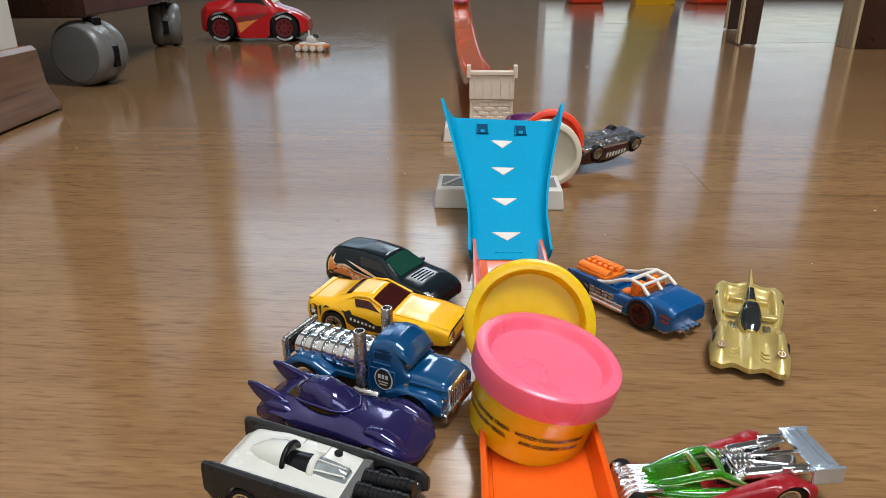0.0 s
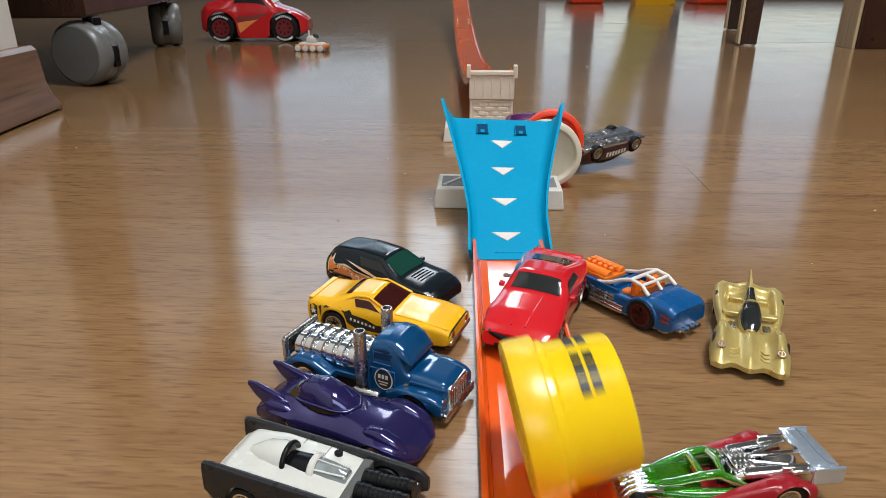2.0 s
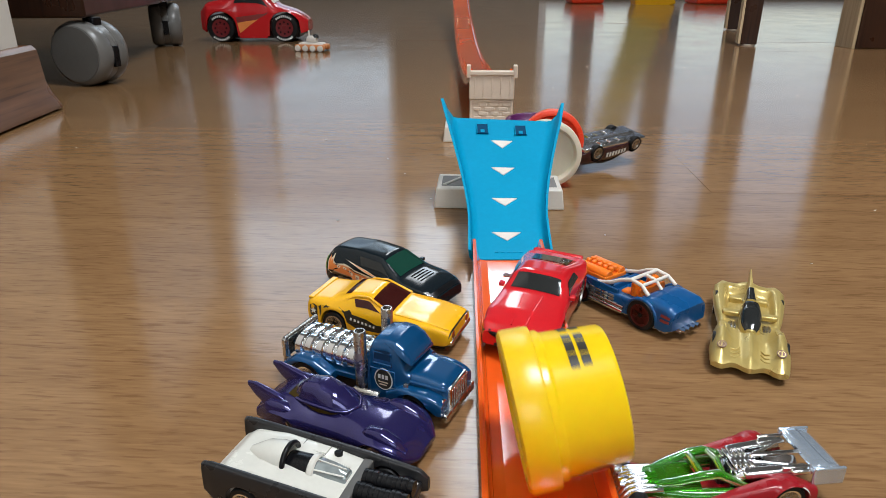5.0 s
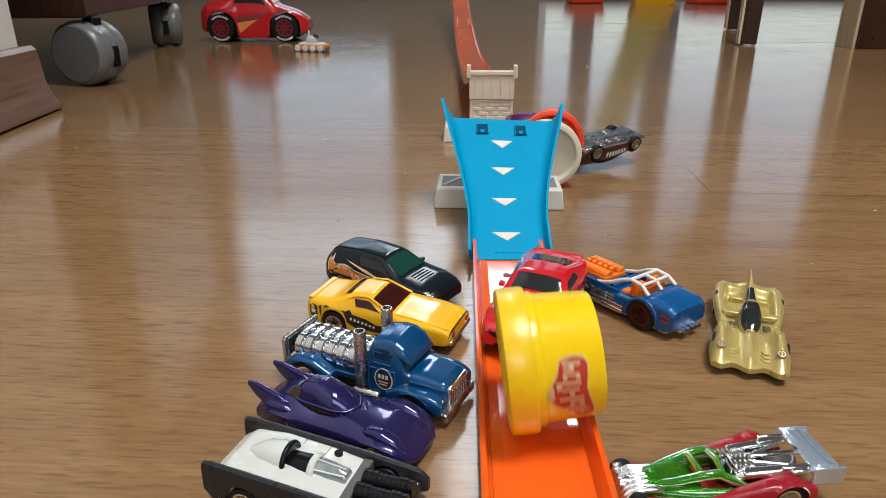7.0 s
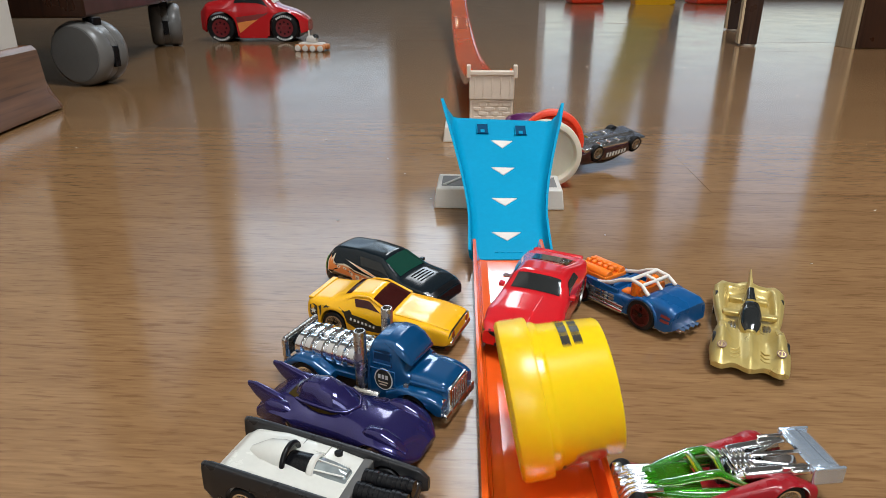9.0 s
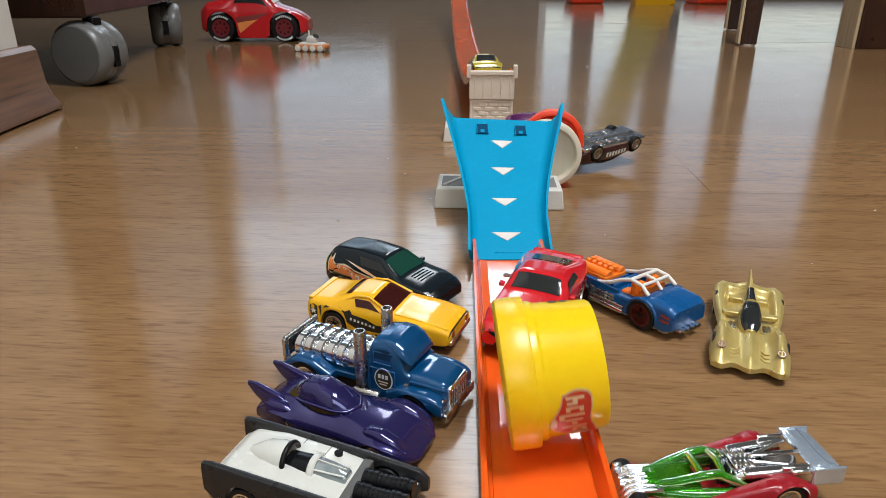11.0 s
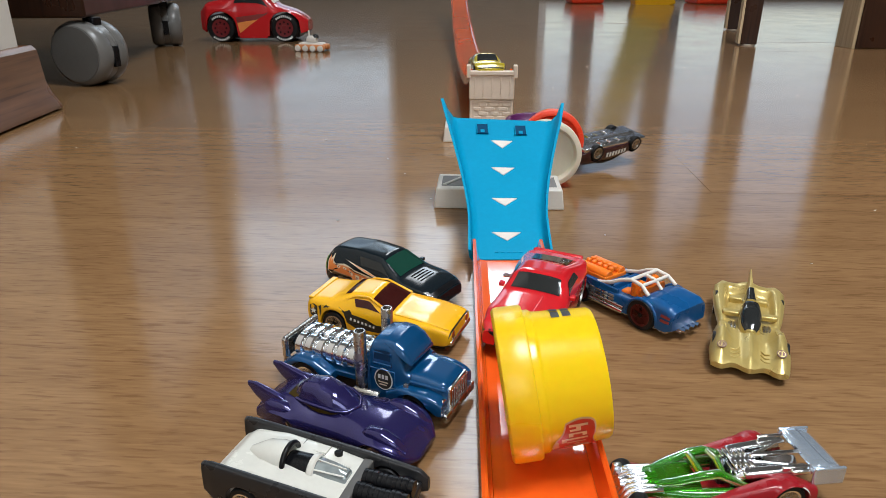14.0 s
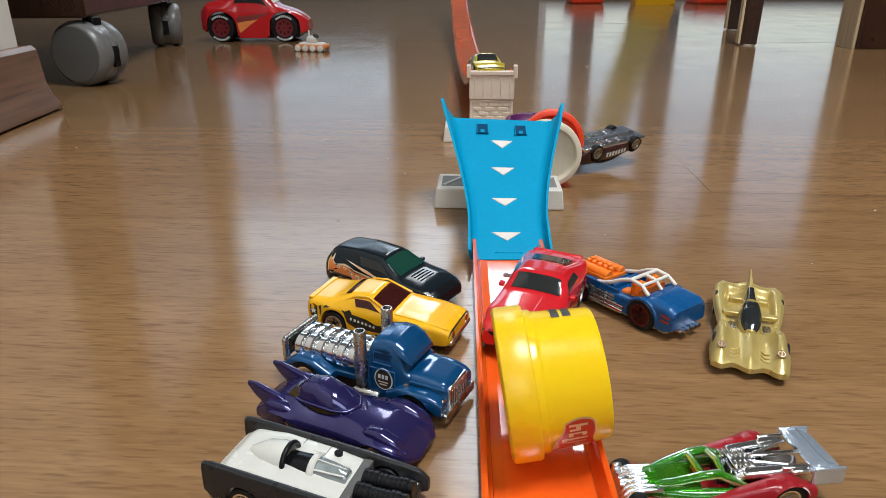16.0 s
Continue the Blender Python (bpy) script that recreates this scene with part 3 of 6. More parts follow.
# ---- toy cars: shells lofted from stations along x (nose at +x), in millimetres ----
class Shell:
    """stations: x, half width, underside, shoulder, half width on top, top, crown. arches: (x, z, radius)."""

    def __init__(self, stations, arches=(), soft=1.2):
        st = np.array(stations, float)
        self.x0, self.x1 = st[0, 0], st[-1, 0]
        self.xs = np.linspace(self.x0, self.x1, 161)
        cols = []
        kern = np.exp(-0.5 * (np.arange(-8, 9) * (self.x1 - self.x0) / 160 / soft) ** 2)
        kern /= kern.sum()
        for c in range(1, 7):
            v = np.interp(self.xs, st[:, 0], st[:, c])
            cols.append(np.convolve(np.pad(v, 8, mode="edge"), kern, "valid"))
        self.cols = np.array(cols)
        self.arches = arches

    def at(self, x, f):
        """Point at x; f runs from -7 (underside) over 0 (top) to 7, left positive."""
        w, zb, zs, tw, zt, cr = (np.interp(x, self.xs, c) for c in self.cols)
        for ax, az, ar in self.arches:
            if abs(x - ax) < ar:
                zb = max(zb, az + math.sqrt(ar * ar - (x - ax) ** 2))
        zs = max(zs, zb + 0.5)
        zt = max(zt, zs + 0.2)
        ctl = [(0, zb), (w * 0.97, zb), (w, zb + min(0.8, (zs - zb) * 0.3)), (w * 1.01, (zb + zs) / 2), (w * 0.985, zs), (tw, zt), (tw * 0.55, zt + cr * 0.8), (0, zt + cr)]
        s = 7 - min(abs(f), 7)
        i = int(math.floor(s + 0.5))
        t = s - i + 0.5

        def cp(k):
            if k < 0:
                return (-ctl[-k][0], ctl[-k][1])
            if k > 7:
                return (-ctl[14 - k][0], ctl[14 - k][1])
            return ctl[k]

        a, b, c = cp(i - 1), cp(i), cp(i + 1)
        q = (0.5 * (1 - t) ** 2, 0.5 + t * (1 - t), 0.5 * t * t)
        y = q[0] * a[0] + q[1] * b[0] + q[2] * c[0]
        z = q[0] * a[1] + q[1] * b[1] + q[2] * c[1]
        return np.array((x, y if f >= 0 else -y, z))

    def normal(self, x, f):
        d = 0.15
        n = np.cross(self.at(x + d, f) - self.at(x - d, f), self.at(x, f - d) - self.at(x, f + d))
        l = np.linalg.norm(n)
        n = -n / l if l > 1e-9 else np.array((0, 0, 1.0))
        ref = self.at(x, f) - np.array((x, 0, 8.0))
        return n if np.dot(n, ref) > 0 else -n

    def body(self, name, mat, parent, label="", nx=72, step=0.25):
        fs = np.arange(-7, 7.001, step)
        xs = np.linspace(self.x0, self.x1, nx)
        verts = [self.at(x, f) * 0.001 for x in xs for f in fs]
        k = len(fs)
        faces = [(i * k + j, i * k + j + 1, (i + 1) * k + j + 1, (i + 1) * k + j) for i in range(nx - 1) for j in range(k - 1)]
        faces += [tuple(range(k)), tuple((nx - 1) * k + j for j in range(k))[::-1]]
        me = raw(verts, faces)
        bm = bmesh.new()
        bm.from_mesh(me)
        bmesh.ops.remove_doubles(bm, verts=bm.verts, dist=1e-6)
        bmesh.ops.recalc_face_normals(bm, faces=bm.faces)
        bm.to_mesh(me)
        bm.free()
        me.shade_smooth()
        return part(name, sharp(me, 48), mat, parent, label)

    def patch(self, name, corners, mat, parent, label="", lift=0.22, n=8, m=8):
        """A piece laid on the shell between four (x, f) corners, in order round it."""
        c = np.array(corners, float)
        verts = []
        for i in range(n + 1):
            for j in range(m + 1):
                u, v = i / n, j / m
                x, f = (c[0] * (1 - u) + c[1] * u) * (1 - v) + (c[3] * (1 - u) + c[2] * u) * v
                verts.append((self.at(x, f) + lift * self.normal(x, f)) * 0.001)
        k = m + 1
        faces = [(i * k + j, i * k + j + 1, (i + 1) * k + j + 1, (i + 1) * k + j) for i in range(n) for j in range(m)]
        return part(name, raw(verts, faces), mat, parent, label)

    def spot(self, name, x, f, rx, rf, mat, parent, label="", lift=0.25, n=20):
        """A round or oval print on the shell."""
        verts = [(self.at(x, f) + lift * self.normal(x, f)) * 0.001]
        for i in range(n):
            a = 2 * math.pi * i / n
            px, pf = x + rx * math.cos(a), f + rf * math.sin(a)
            verts.append((self.at(px, pf) + lift * self.normal(px, pf)) * 0.001)
        return part(name, raw(verts, [(0, i + 1, (i + 1) % n + 1) for i in range(n)]), mat, parent, label)


def decal(sh, name, outline, mat, parent, label="", lift=0.25):
    """A printed shape of any outline of (x, f) pairs on a shell."""
    flat = [Vector((x, f * 6.0, 0)) for x, f in outline]
    dense = []
    for a, b in zip(flat, flat[1:] + flat[:1]):
        n = max(1, int((b - a).length / 3.0))
        dense += [a.lerp(b, k / n) for k in range(n)]
    verts = [(sh.at(p.x, p.y / 6.0) + lift * sh.normal(p.x, p.y / 6.0)) * 0.001 for p in dense]
    return part(name, raw(verts, [tuple(t) for t in tessellate_polygon([dense])]), mat, parent, label)


def star(x, f, r):
    return [(x + r * (1 if k % 2 == 0 else 0.42) * math.sin(k * math.pi / 5), f - r / 6.0 * (1 if k % 2 == 0 else 0.42) * math.cos(k * math.pi / 5)) for k in range(10)]


def mm_box(x0, x1, y0, y1, z0, z1, bevel=0.4, taper=0.0):
    return box(x0 / 1000, x1 / 1000, y0 / 1000, y1 / 1000, z0 / 1000, z1 / 1000, bevel / 1000, 2, taper)


def mm_tube(path, r, n=10, closed=False):
    return tube([(a / 1000, b / 1000, c / 1000) for a, b, c in path], [q / 1000 for q in r] if isinstance(r, (list, tuple)) else r / 1000, n, closed)


def mm_lathe(profile, n=28, axis="y"):
    return lathe([(r / 1000, h / 1000) for r, h in profile], n, axis)


def wheel(parent, x, y, z, r, w, rim=CHROME, spokes=5, ring=None):
    """A toy wheel on its axle: tyre, dished rim with spokes and a painted ring."""
    s = 1 if y > 0 else -1
    m = pose(x / 1000, y / 1000, z / 1000, 0, 0, 0 if s > 0 else 180)
    wh = part("wheel", mm_lathe([(r * 0.66, -w / 2), (r * 0.94, -w / 2), (r, -w / 2 + 0.5), (r, w / 2 - 0.6), (r * 0.95, w / 2), (r * 0.70, w / 2), (r * 0.66, w / 2 - 0.6), (0.01, w / 2 - 0.9)]), TYRE, parent, at=m)
    bm = bmesh.new()
    for i in range(spokes):
        a = 2 * math.pi * i / spokes
        q = bmesh.ops.create_cube(bm, size=1.0)
        for v in q["verts"]:
            px, pz = v.co.x * r * 0.17, (v.co.z + 0.55) * r * 0.58
            v.co = Vector((px * math.cos(a) + pz * math.sin(a), w / 2 - 0.75 + v.co.y * 0.5, pz * math.cos(a) - px * math.sin(a))) / 1000
    part("rim", bm, rim, wh)
    part("hub", mm_lathe([(r * 0.16, w / 2 - 0.9), (r * 0.16, w / 2 - 0.2), (0.01, w / 2)], 12), rim, wh)
    part("rim_ring", mm_lathe([(r * 0.72, w / 2 - 0.5), (r * 0.72, w / 2 + 0.08), (r * 0.62, w / 2 + 0.08), (r * 0.62, w / 2 - 0.5)], 28), ring or rim, wh)
    return wh


def wheels(th, xf, xr, yw, rf, rr, w=4.0, rim=CHROME, spokes=5, ring=None, yr=None):
    for s in (1, -1):
        wheel(th, xf, s * yw, rf, rf, w, rim, spokes, ring)
        wheel(th, xr, s * (yr or yw), rr, rr, w, rim, spokes, ring)


def at_car(x, y, heading, k=1.0, z=0.0):
    return pose(x, y, z, 0, 0, heading) @ Matrix.Scale(k, 4)


def black_wagon(m):
    th = thing("toy_car", "black die-cast toy hatchback with flame print and green windows", "toy car", m, "toy cars")
    sh = Shell([(-36, 12, 6, 14, 10, 16, 0.3), (-34.5, 14, 5, 16, 10.5, 19.5, 0.6), (-31, 15, 4, 16, 10.5, 23, 0.9), (-15, 15.3, 4, 16, 10.5, 24.5, 1), (2, 15.3, 4, 15.5, 10.5, 23.6, 1), (15, 15.2, 4, 14.8, 13, 15.8, 0.9), (27, 15, 4, 13.5, 13, 14.2, 1), (34, 14, 4, 11.5, 12, 12, 0.6), (37, 11.5, 5, 9.5, 9, 10, 0.3)], [(21.5, 6, 7), (-21.5, 6, 7)])
    b = sh.body("body", BLACK_PAINT, th)
    sh.patch("windscreen", [(3.5, -1.75), (14, -1.7), (14, 1.7), (3.5, 1.75)], GREEN_GLASS, th, "green tinted windscreen")
    sh.patch("rear_window", [(-34.2, -1.5), (-31.5, -1.6), (-31.5, 1.6), (-34.2, 1.5)], GREEN_GLASS, th)
    for s in (1, -1):
        sh.patch("side_window", [(-12, s * 2.2), (2, s * 2.2), (9.5, s * 2.7), (-10, s * 2.7)], DARK_GLASS, th)
        sh.patch("headlight", [(31, s * 2.1), (35, s * 1.9), (35, s * 2.6), (30, s * 2.75)], STEEL, th)
        def on(pts):
            return [(x, s * f) for x, f in pts]

        decal(sh, "flame_print", on([(-33, 3.9), (-32.6, 2.9), (-31.4, 2.05), (-30.6, 2.75), (-28.6, 2.3), (-28.8, 2.85), (-26.5, 3.15), (-21, 2.95), (-14, 3.15), (-2, 3.3), (8, 3.55), (14, 4.3), (4, 4.55), (-10, 4.45), (-24, 4.35)]), CREAM_PR, b, "cream edge of the flame print", 0.2)
        decal(sh, "flame_print", on([(-32.2, 3.8), (-31.9, 2.95), (-31.2, 2.4), (-30.2, 2.95), (-29.2, 2.65), (-29.0, 3.05), (-26, 3.35), (-21, 3.15), (-14, 3.3), (-2, 3.45), (8, 3.7), (12, 4.2), (3, 4.4), (-10, 4.3), (-24, 4.2)]), ORANGE_PR, b, "orange flame print", 0.32)
        decal(sh, "flame_print", on([(-20, 2.62), (-6, 2.9), (3, 3.2), (2, 3.32), (-8, 3.05)]), CREAM_PR, b, "", 0.3)
        decal(sh, "flame_print", on([(-16, 2.72), (-6, 2.96), (2, 3.22), (-6, 3.04)]), ORANGE_PR, b, "", 0.42)
        for i in range(8):
            x0, f0 = -25.5 + i * 4.3, 3.32 + i * 0.055
            decal(sh, "lettering_bar", on([(x0, f0), (x0 + 2.7, f0 + 0.04), (x0 + 2.3, f0 + 0.62), (x0 + 0.5, f0 + 0.58)]), CREAM_PR, b, "", 0.45)
            decal(sh, "lettering_bar", on([(x0 + 1.0, f0 + 0.16), (x0 + 1.8, f0 + 0.18), (x0 + 1.6, f0 + 0.44), (x0 + 1.0, f0 + 0.42)]), MAROON_PR, b, "", 0.58)
        decal(sh, "stripe_print", on([(-35.4, 2.4), (-33.9, 2.1), (-33.5, 3.0), (-33.6, 4.0), (-34.8, 3.9), (-35.2, 3.2)]), GREEN_PR, b, "green stripe", 0.3)
        decal(sh, "stripe_print", on([(-35.7, 2.9), (-35.3, 2.9), (-34.9, 4.0), (-34.0, 4.6), (-35.2, 4.7)]), ORANGE_PR, b, "orange stripe", 0.36)
        part("door_mirror", mm_box(8, 10.6, s * 15.6 - 1.3, s * 15.6 + 1.3, 15.4, 17.2, 0.6), BLACK_PAINT, th)
    for i in range(4):
        sh.patch("hood_vent", [(17 + i * 2.0, -0.9), (18 + i * 2.0, -0.9), (18 + i * 2.0, 0.9), (17 + i * 2.0, 0.9)], BLACK_PAINT, b, "", 0.5, 2, 6)
    sh.patch("bumper", [(33.5, -4.6), (36.2, -4.2), (36.2, 4.2), (33.5, 4.6)], BLACK_PL, th, "", 0.4)
    part("chassis", mm_box(-34, 34, -12.5, 12.5, 2.2, 6, 0.6), BLACK_PL, th)
    wheels(th, 21.5, -21.5, 13.2, 6, 6, 4, STEEL)
    return th


def yellow_muscle(m):
    th = thing("toy_car", "yellow die-cast toy muscle car with dark red windows", "toy car", m, "toy cars")
    sh = Shell([(-37, 12.5, 7, 13, 11, 15, 0.2), (-35.5, 14.5, 5, 15.5, 13, 17.2, 0.3), (-24, 15, 4, 15.5, 12.4, 18.0, 0.3), (-14, 15, 4, 15.2, 10.6, 21.6, 0.5), (-4, 15, 4, 15, 10.6, 21.8, 0.6), (8.5, 15, 4, 14.5, 13.3, 15.6, 0.5), (25, 15, 4, 13.2, 13.3, 14.2, 0.6), (36, 14.6, 4.5, 11.2, 13.2, 12.2, 0.3), (38, 13.5, 6, 9.5, 12, 10.6, 0.2)], [(22, 5.8, 6.0), (-22, 6.2, 7.0)])
    b = sh.body("body", YEL_PAINT, th)
    sh.patch("windscreen", [(-2.2, -1.8), (8, -1.75), (8, 1.75), (-2.2, 1.8)], RED_GLASS, th, "dark red windscreen")
    sh.patch("rear_window", [(-17.5, -1.55), (-14.4, -1.65), (-14.4, 1.65), (-17.5, 1.55)], RED_GLASS, th)
    for s in (1, -1):
        sh.patch("side_window", [(-11.5, s * 2.2), (-3, s * 2.2), (3.5, s * 2.68), (-10, s * 2.72)], RED_GLASS, th)
        def on(pts):
            return [(x, s * f) for x, f in pts]

        decal(sh, "graphic", on([(-35.0, 3.1), (-32.6, 2.95), (-30.6, 3.2), (-30.6, 4.2), (-32.8, 4.45), (-34.8, 4.2)]), INK, b, "black racing number panel", 0.15)
        decal(sh, "graphic", on(star(-32.8, 3.7, 2.0)), WHITE_PR, b, "white star", 0.3)
        decal(sh, "graphic", on([(-30.0, 3.2), (-28.4, 3.0), (-28.2, 4.2), (-29.4, 4.3), (-29.4, 3.5)]), INK, b, "", 0.2)
        decal(sh, "graphic", on(star(-25.6, 3.3, 2.5)), INK, b, "black star", 0.2)
        decal(sh, "flame_print", on([(-19, 2.95), (-15.5, 3.35), (-13, 3.0), (-11.5, 3.35), (-4, 3.55), (2, 4.0), (10, 4.1), (20, 4.3), (16, 4.75), (4, 4.8), (-10, 4.7), (-14.5, 4.2), (-16, 3.75)]), INK, b, "black flame print", 0.16)
        decal(sh, "flame_print", on([(5, 4.25), (14, 4.35), (18, 4.5), (8, 4.55)]), RED_PR, b, "", 0.28)
        for i in range(7):
            x0, f0 = -12.6 + i * 2.0, 3.62 + i * 0.065
            decal(sh, "lettering_bar", on([(x0 + 0.2, f0), (x0 + 1.1, f0 + 0.03), (x0 + 0.9 + 0.3 * (i % 2), f0 + 0.27), (x0, f0 + 0.25)]), WHITE_PR, b, "", 0.46)
        decal(sh, "graphic", on(star(8.2, 3.85, 2.2)), INK, b, "black star", 0.3)
        part("hood_seam", mm_tube([(9, s * 11.8, 15.9), (24, s * 11.9, 14.45), (36.5, s * 11.6, 12.3)], 0.28, 6), YEL_PAINT, th)
        part("drip_rail", mm_tube([(-17, s * 12.0, 18.6), (-11, s * 10.9, 21.4), (-4, s * 10.9, 21.8), (8, s * 13.2, 15.9)], 0.5, 6), YEL_PAINT, th)
        part("headlight", mm_lathe([(2.1, 0), (2.1, 0.5), (1.6, 0.7), (0.01, 0.6)], 16, "x"), CHROME, th, at=pose(0.0376, s * 0.0095, 0.0092))
    sh.patch("grille", [(37.2, -3.6), (37.9, -2.5), (37.9, 2.5), (37.2, 3.6)], BLACK_PL, th, "", 0.2)
    part("front_bumper", mm_box(36.4, 38.9, -13.6, 13.6, 5.0, 7.2, 0.6), CHROME, th)
    part("chassis", mm_box(-35, 35, -12.5, 12.5, 2.2, 6, 0.6), BLACK_PL, th)
    part("spoiler_lip", mm_box(-36.6, -33.5, -12.4, 12.4, 16.4, 17.9, 0.5), YEL_PAINT, th)
    wheels(th, 22, -22, 13.0, 5.8, 6.2, 4, BLACK_PL, ring=STEEL)
    return th


def blue_truck(m):
    th = thing("toy_truck", "metallic blue toy tractor truck with chrome engine tanks", "toy truck", m, "toy cars")
    hood = Shell([(19, 11.5, 7, 15, 10.5, 18.8, 0.6), (27, 10.8, 7, 14.5, 9.4, 18.2, 0.8), (36, 10, 7, 13.5, 8.6, 16.8, 0.6), (38, 9, 7, 12.5, 7.6, 15.4, 0.4)])
    hood.body("hood", TRUCK_BLUE, th)
    for s in (1, -1):
        fender = Shell([(13, 2.8, 7.0, 9.5, 2.4, 10.4, 0.3), (18, 4.0, 8.4, 12.6, 3.4, 13.8, 0.3), (20, 4.3, 9.4, 13.2, 3.7, 14.6, 0.3), (31, 4.3, 9.4, 12.6, 3.7, 14.0, 0.3), (36, 4.0, 6, 11.2, 3.4, 12.4, 0.3), (38, 3.4, 6, 9.6, 2.8, 10.8, 0.2)], [(25, 6, 7.2)], soft=0.8)
        fo = fender.body("fender", TRUCK_BLUE, th, nx=40)
        fo.location.y = s * 0.0118
        part("chimney_pipe", mm_lathe([(2.6, 9), (2.6, 33.5), (2.3, 34), (1.8, 34), (1.7, 30), (0.01, 30)], 20, "z"), STEEL, th, at=pose(-0.0002, s * 0.0112, 0))
        part("headlight", mm_lathe([(2.3, 0), (2.3, 0.8), (1.9, 1.0), (0.01, 0.7)], 16, "x"), CHROME, th, at=pose(0.0369, s * 0.0112, 0.0098))
        part("fuel_tank", mm_lathe([(0.01, -6), (2.2, -6), (2.6, -5.4), (2.6, 5.4), (2.2, 6), (0.01, 6)], 18, "x"), STEEL, th, at=pose(0.003, s * 0.0128, 0.006))
        rear = Shell([(-37, 3.4, 10, 11, 2.8, 12, 0.3), (-31, 3.8, 11, 15, 3, 16.2, 0.5), (-22, 3.8, 11, 15, 3, 16.2, 0.5), (-13, 3.4, 8.5, 10, 2.8, 11.5, 0.3)], [(-26, 7, 8)])
        ro = rear.body("rear_fender", TRUCK_BLUE, th, nx=36)
        ro.location.y = s * 0.0122
    cab = Shell([(3, 11.4, 5, 19.5, 9.8, 25.5, 0.6), (4.6, 12.2, 5, 20.5, 10.2, 29.4, 1.2), (12, 12.4, 5, 20.5, 10.2, 30.6, 1.4), (16.5, 12.4, 5, 20.5, 10.0, 28.6, 1.2), (18.6, 12.2, 5, 20, 9.8, 24.5, 0.8), (20.4, 12.1, 5, 18.8, 10.6, 19.8, 0.6), (22.5, 12, 5, 17.5, 10.8, 18.6, 0.6)], soft=0.6)
    c = cab.body("cab", TRUCK_BLUE, th)
    visor = Shell([(10.5, 9.4, 29.5, 30.4, 8.2, 31.2, 0.9), (15, 10.6, 27.6, 28.6, 9.4, 30.6, 1.2), (19, 10.9, 24.6, 25.8, 9.6, 28.4, 1.1), (22, 10.2, 22.4, 23.4, 8.8, 25.4, 0.8), (22.8, 9.4, 22.2, 22.9, 8.2, 24.2, 0.4)], soft=0.5)
    visor.body("visor", TRUCK_BLUE, th, "faceted sun visor over the windscreen", nx=40)
    for s in (1, -1):
        part("door_seam", mm_tube([(5.2, s * 12.5, 8), (5.2, s * 12.6, 19.5), (16.2, s * 12.6, 19.5), (16.2, s * 12.5, 8)], 0.3, 6), TRUCK_BLUE, th)
        part("window_frame", mm_tube([(6.0, s * 11.9, 21.4), (6.2, s * 10.8, 25.9), (14.0, s * 10.8, 25.9), (14.6, s * 11.9, 21.4)], 0.55, 8, True), TRUCK_BLUE, th)
        part("hood_trim", mm_tube([(22.5, s * 11.3, 16.4), (37.4, s * 9.2, 14.4)], 0.7, 8), TRUCK_BLUE, th)
        part("fender_lamp", mm_lathe([(1.3, 0), (1.2, 0.9), (0.01, 1.3)], 14, "z"), STEEL, th, at=pose(0.0215, s * 0.0128, 0.0148))
    for s in (1, -1):
        cab.patch("side_window", [(6.4, s * 2.3), (13.4, s * 2.3), (14.0, s * 2.72), (6.4, s * 2.72)], NAVY_GLASS, th)
        cab.spot("roundel", 11.0, s * 3.75, 4.3, 0.66, WHITE_PR, c, "white ring badge on the door", 0.12)
        cab.spot("roundel", 11.0, s * 3.75, 3.8, 0.58, INK, c, "black door badge", 0.24)
        for i in range(3):
            cab.patch("lettering_bar", [(8.6 + i * 1.7, s * 3.45), (9.8 + i * 1.7, s * 3.45), (9.8 + i * 1.7, s * 3.7), (8.6 + i * 1.7, s * 3.7)], WHITE_PR, c, "", 0.36, 2, 2)
        for i in range(2):
            cab.patch("lettering_bar", [(8.6 + i * 0.5, s * (3.85 + i * 0.16)), (13.2 - i * 0.5, s * (3.85 + i * 0.16)), (13.2 - i * 0.5, s * (3.93 + i * 0.16)), (8.6 + i * 0.5, s * (3.93 + i * 0.16))], CREAM_PR, c, "", 0.36, 3, 1)
    part("grille", mm_box(37, 39.2, -8.2, 8.2, 5.5, 15.4, 0.8), CHROME, th)
    for i in range(7):
        part("grille_bar", mm_box(39.0, 39.6, -6.9 + i * 2.3 - 0.45, -6.9 + i * 2.3 + 0.45, 6.5, 14.4, 0.2), STEEL, th)
    part("bumper", mm_box(37.4, 40.2, -14, 14, 2.8, 6.6, 0.8), STEEL, th)
    for s in (1, -1):
        prof, xx = [(0.01, -36)], -35.0
        for k in range(7):
            big = 0.5 * (k % 3 == 1)
            prof += [(4.5 + big, xx), (5.1 + big, xx + 0.7), (5.1 + big, xx + 3.4), (4.5 + big, xx + 4.1), (4.1, xx + 4.3), (4.1, xx + 5.0)]
            xx += 5.3
        prof += [(0.01, xx)]
        part("engine_tank", mm_lathe(prof, 24, "x"), CHROME, th, "bright chrome ribbed tank", at=pose(0, s * 0.005, 0.0168))
    for k in range(7):
        part("engine_band", mm_box(-34.4 + k * 5.3, -31.6 + k * 5.3, -3.4, 3.4, 20.4, 22.6, 0.6), CHROME, th)
    part("rear_frame", mm_tube([(-38, -11, 10), (-38, -11, 21), (-38, 11, 21), (-38, 11, 10)], 1.5, 8), STEEL, th)
    part("rear_plate", mm_box(-39.4, -37.2, -12.5, 12.5, 12.5, 21.5, 0.7), STEEL, th)
    part("tow_hook", mm_tube([(-38, 4, 7), (-42, 4, 6), (-43, 4, 9)], 1.2, 8), STEEL, th)
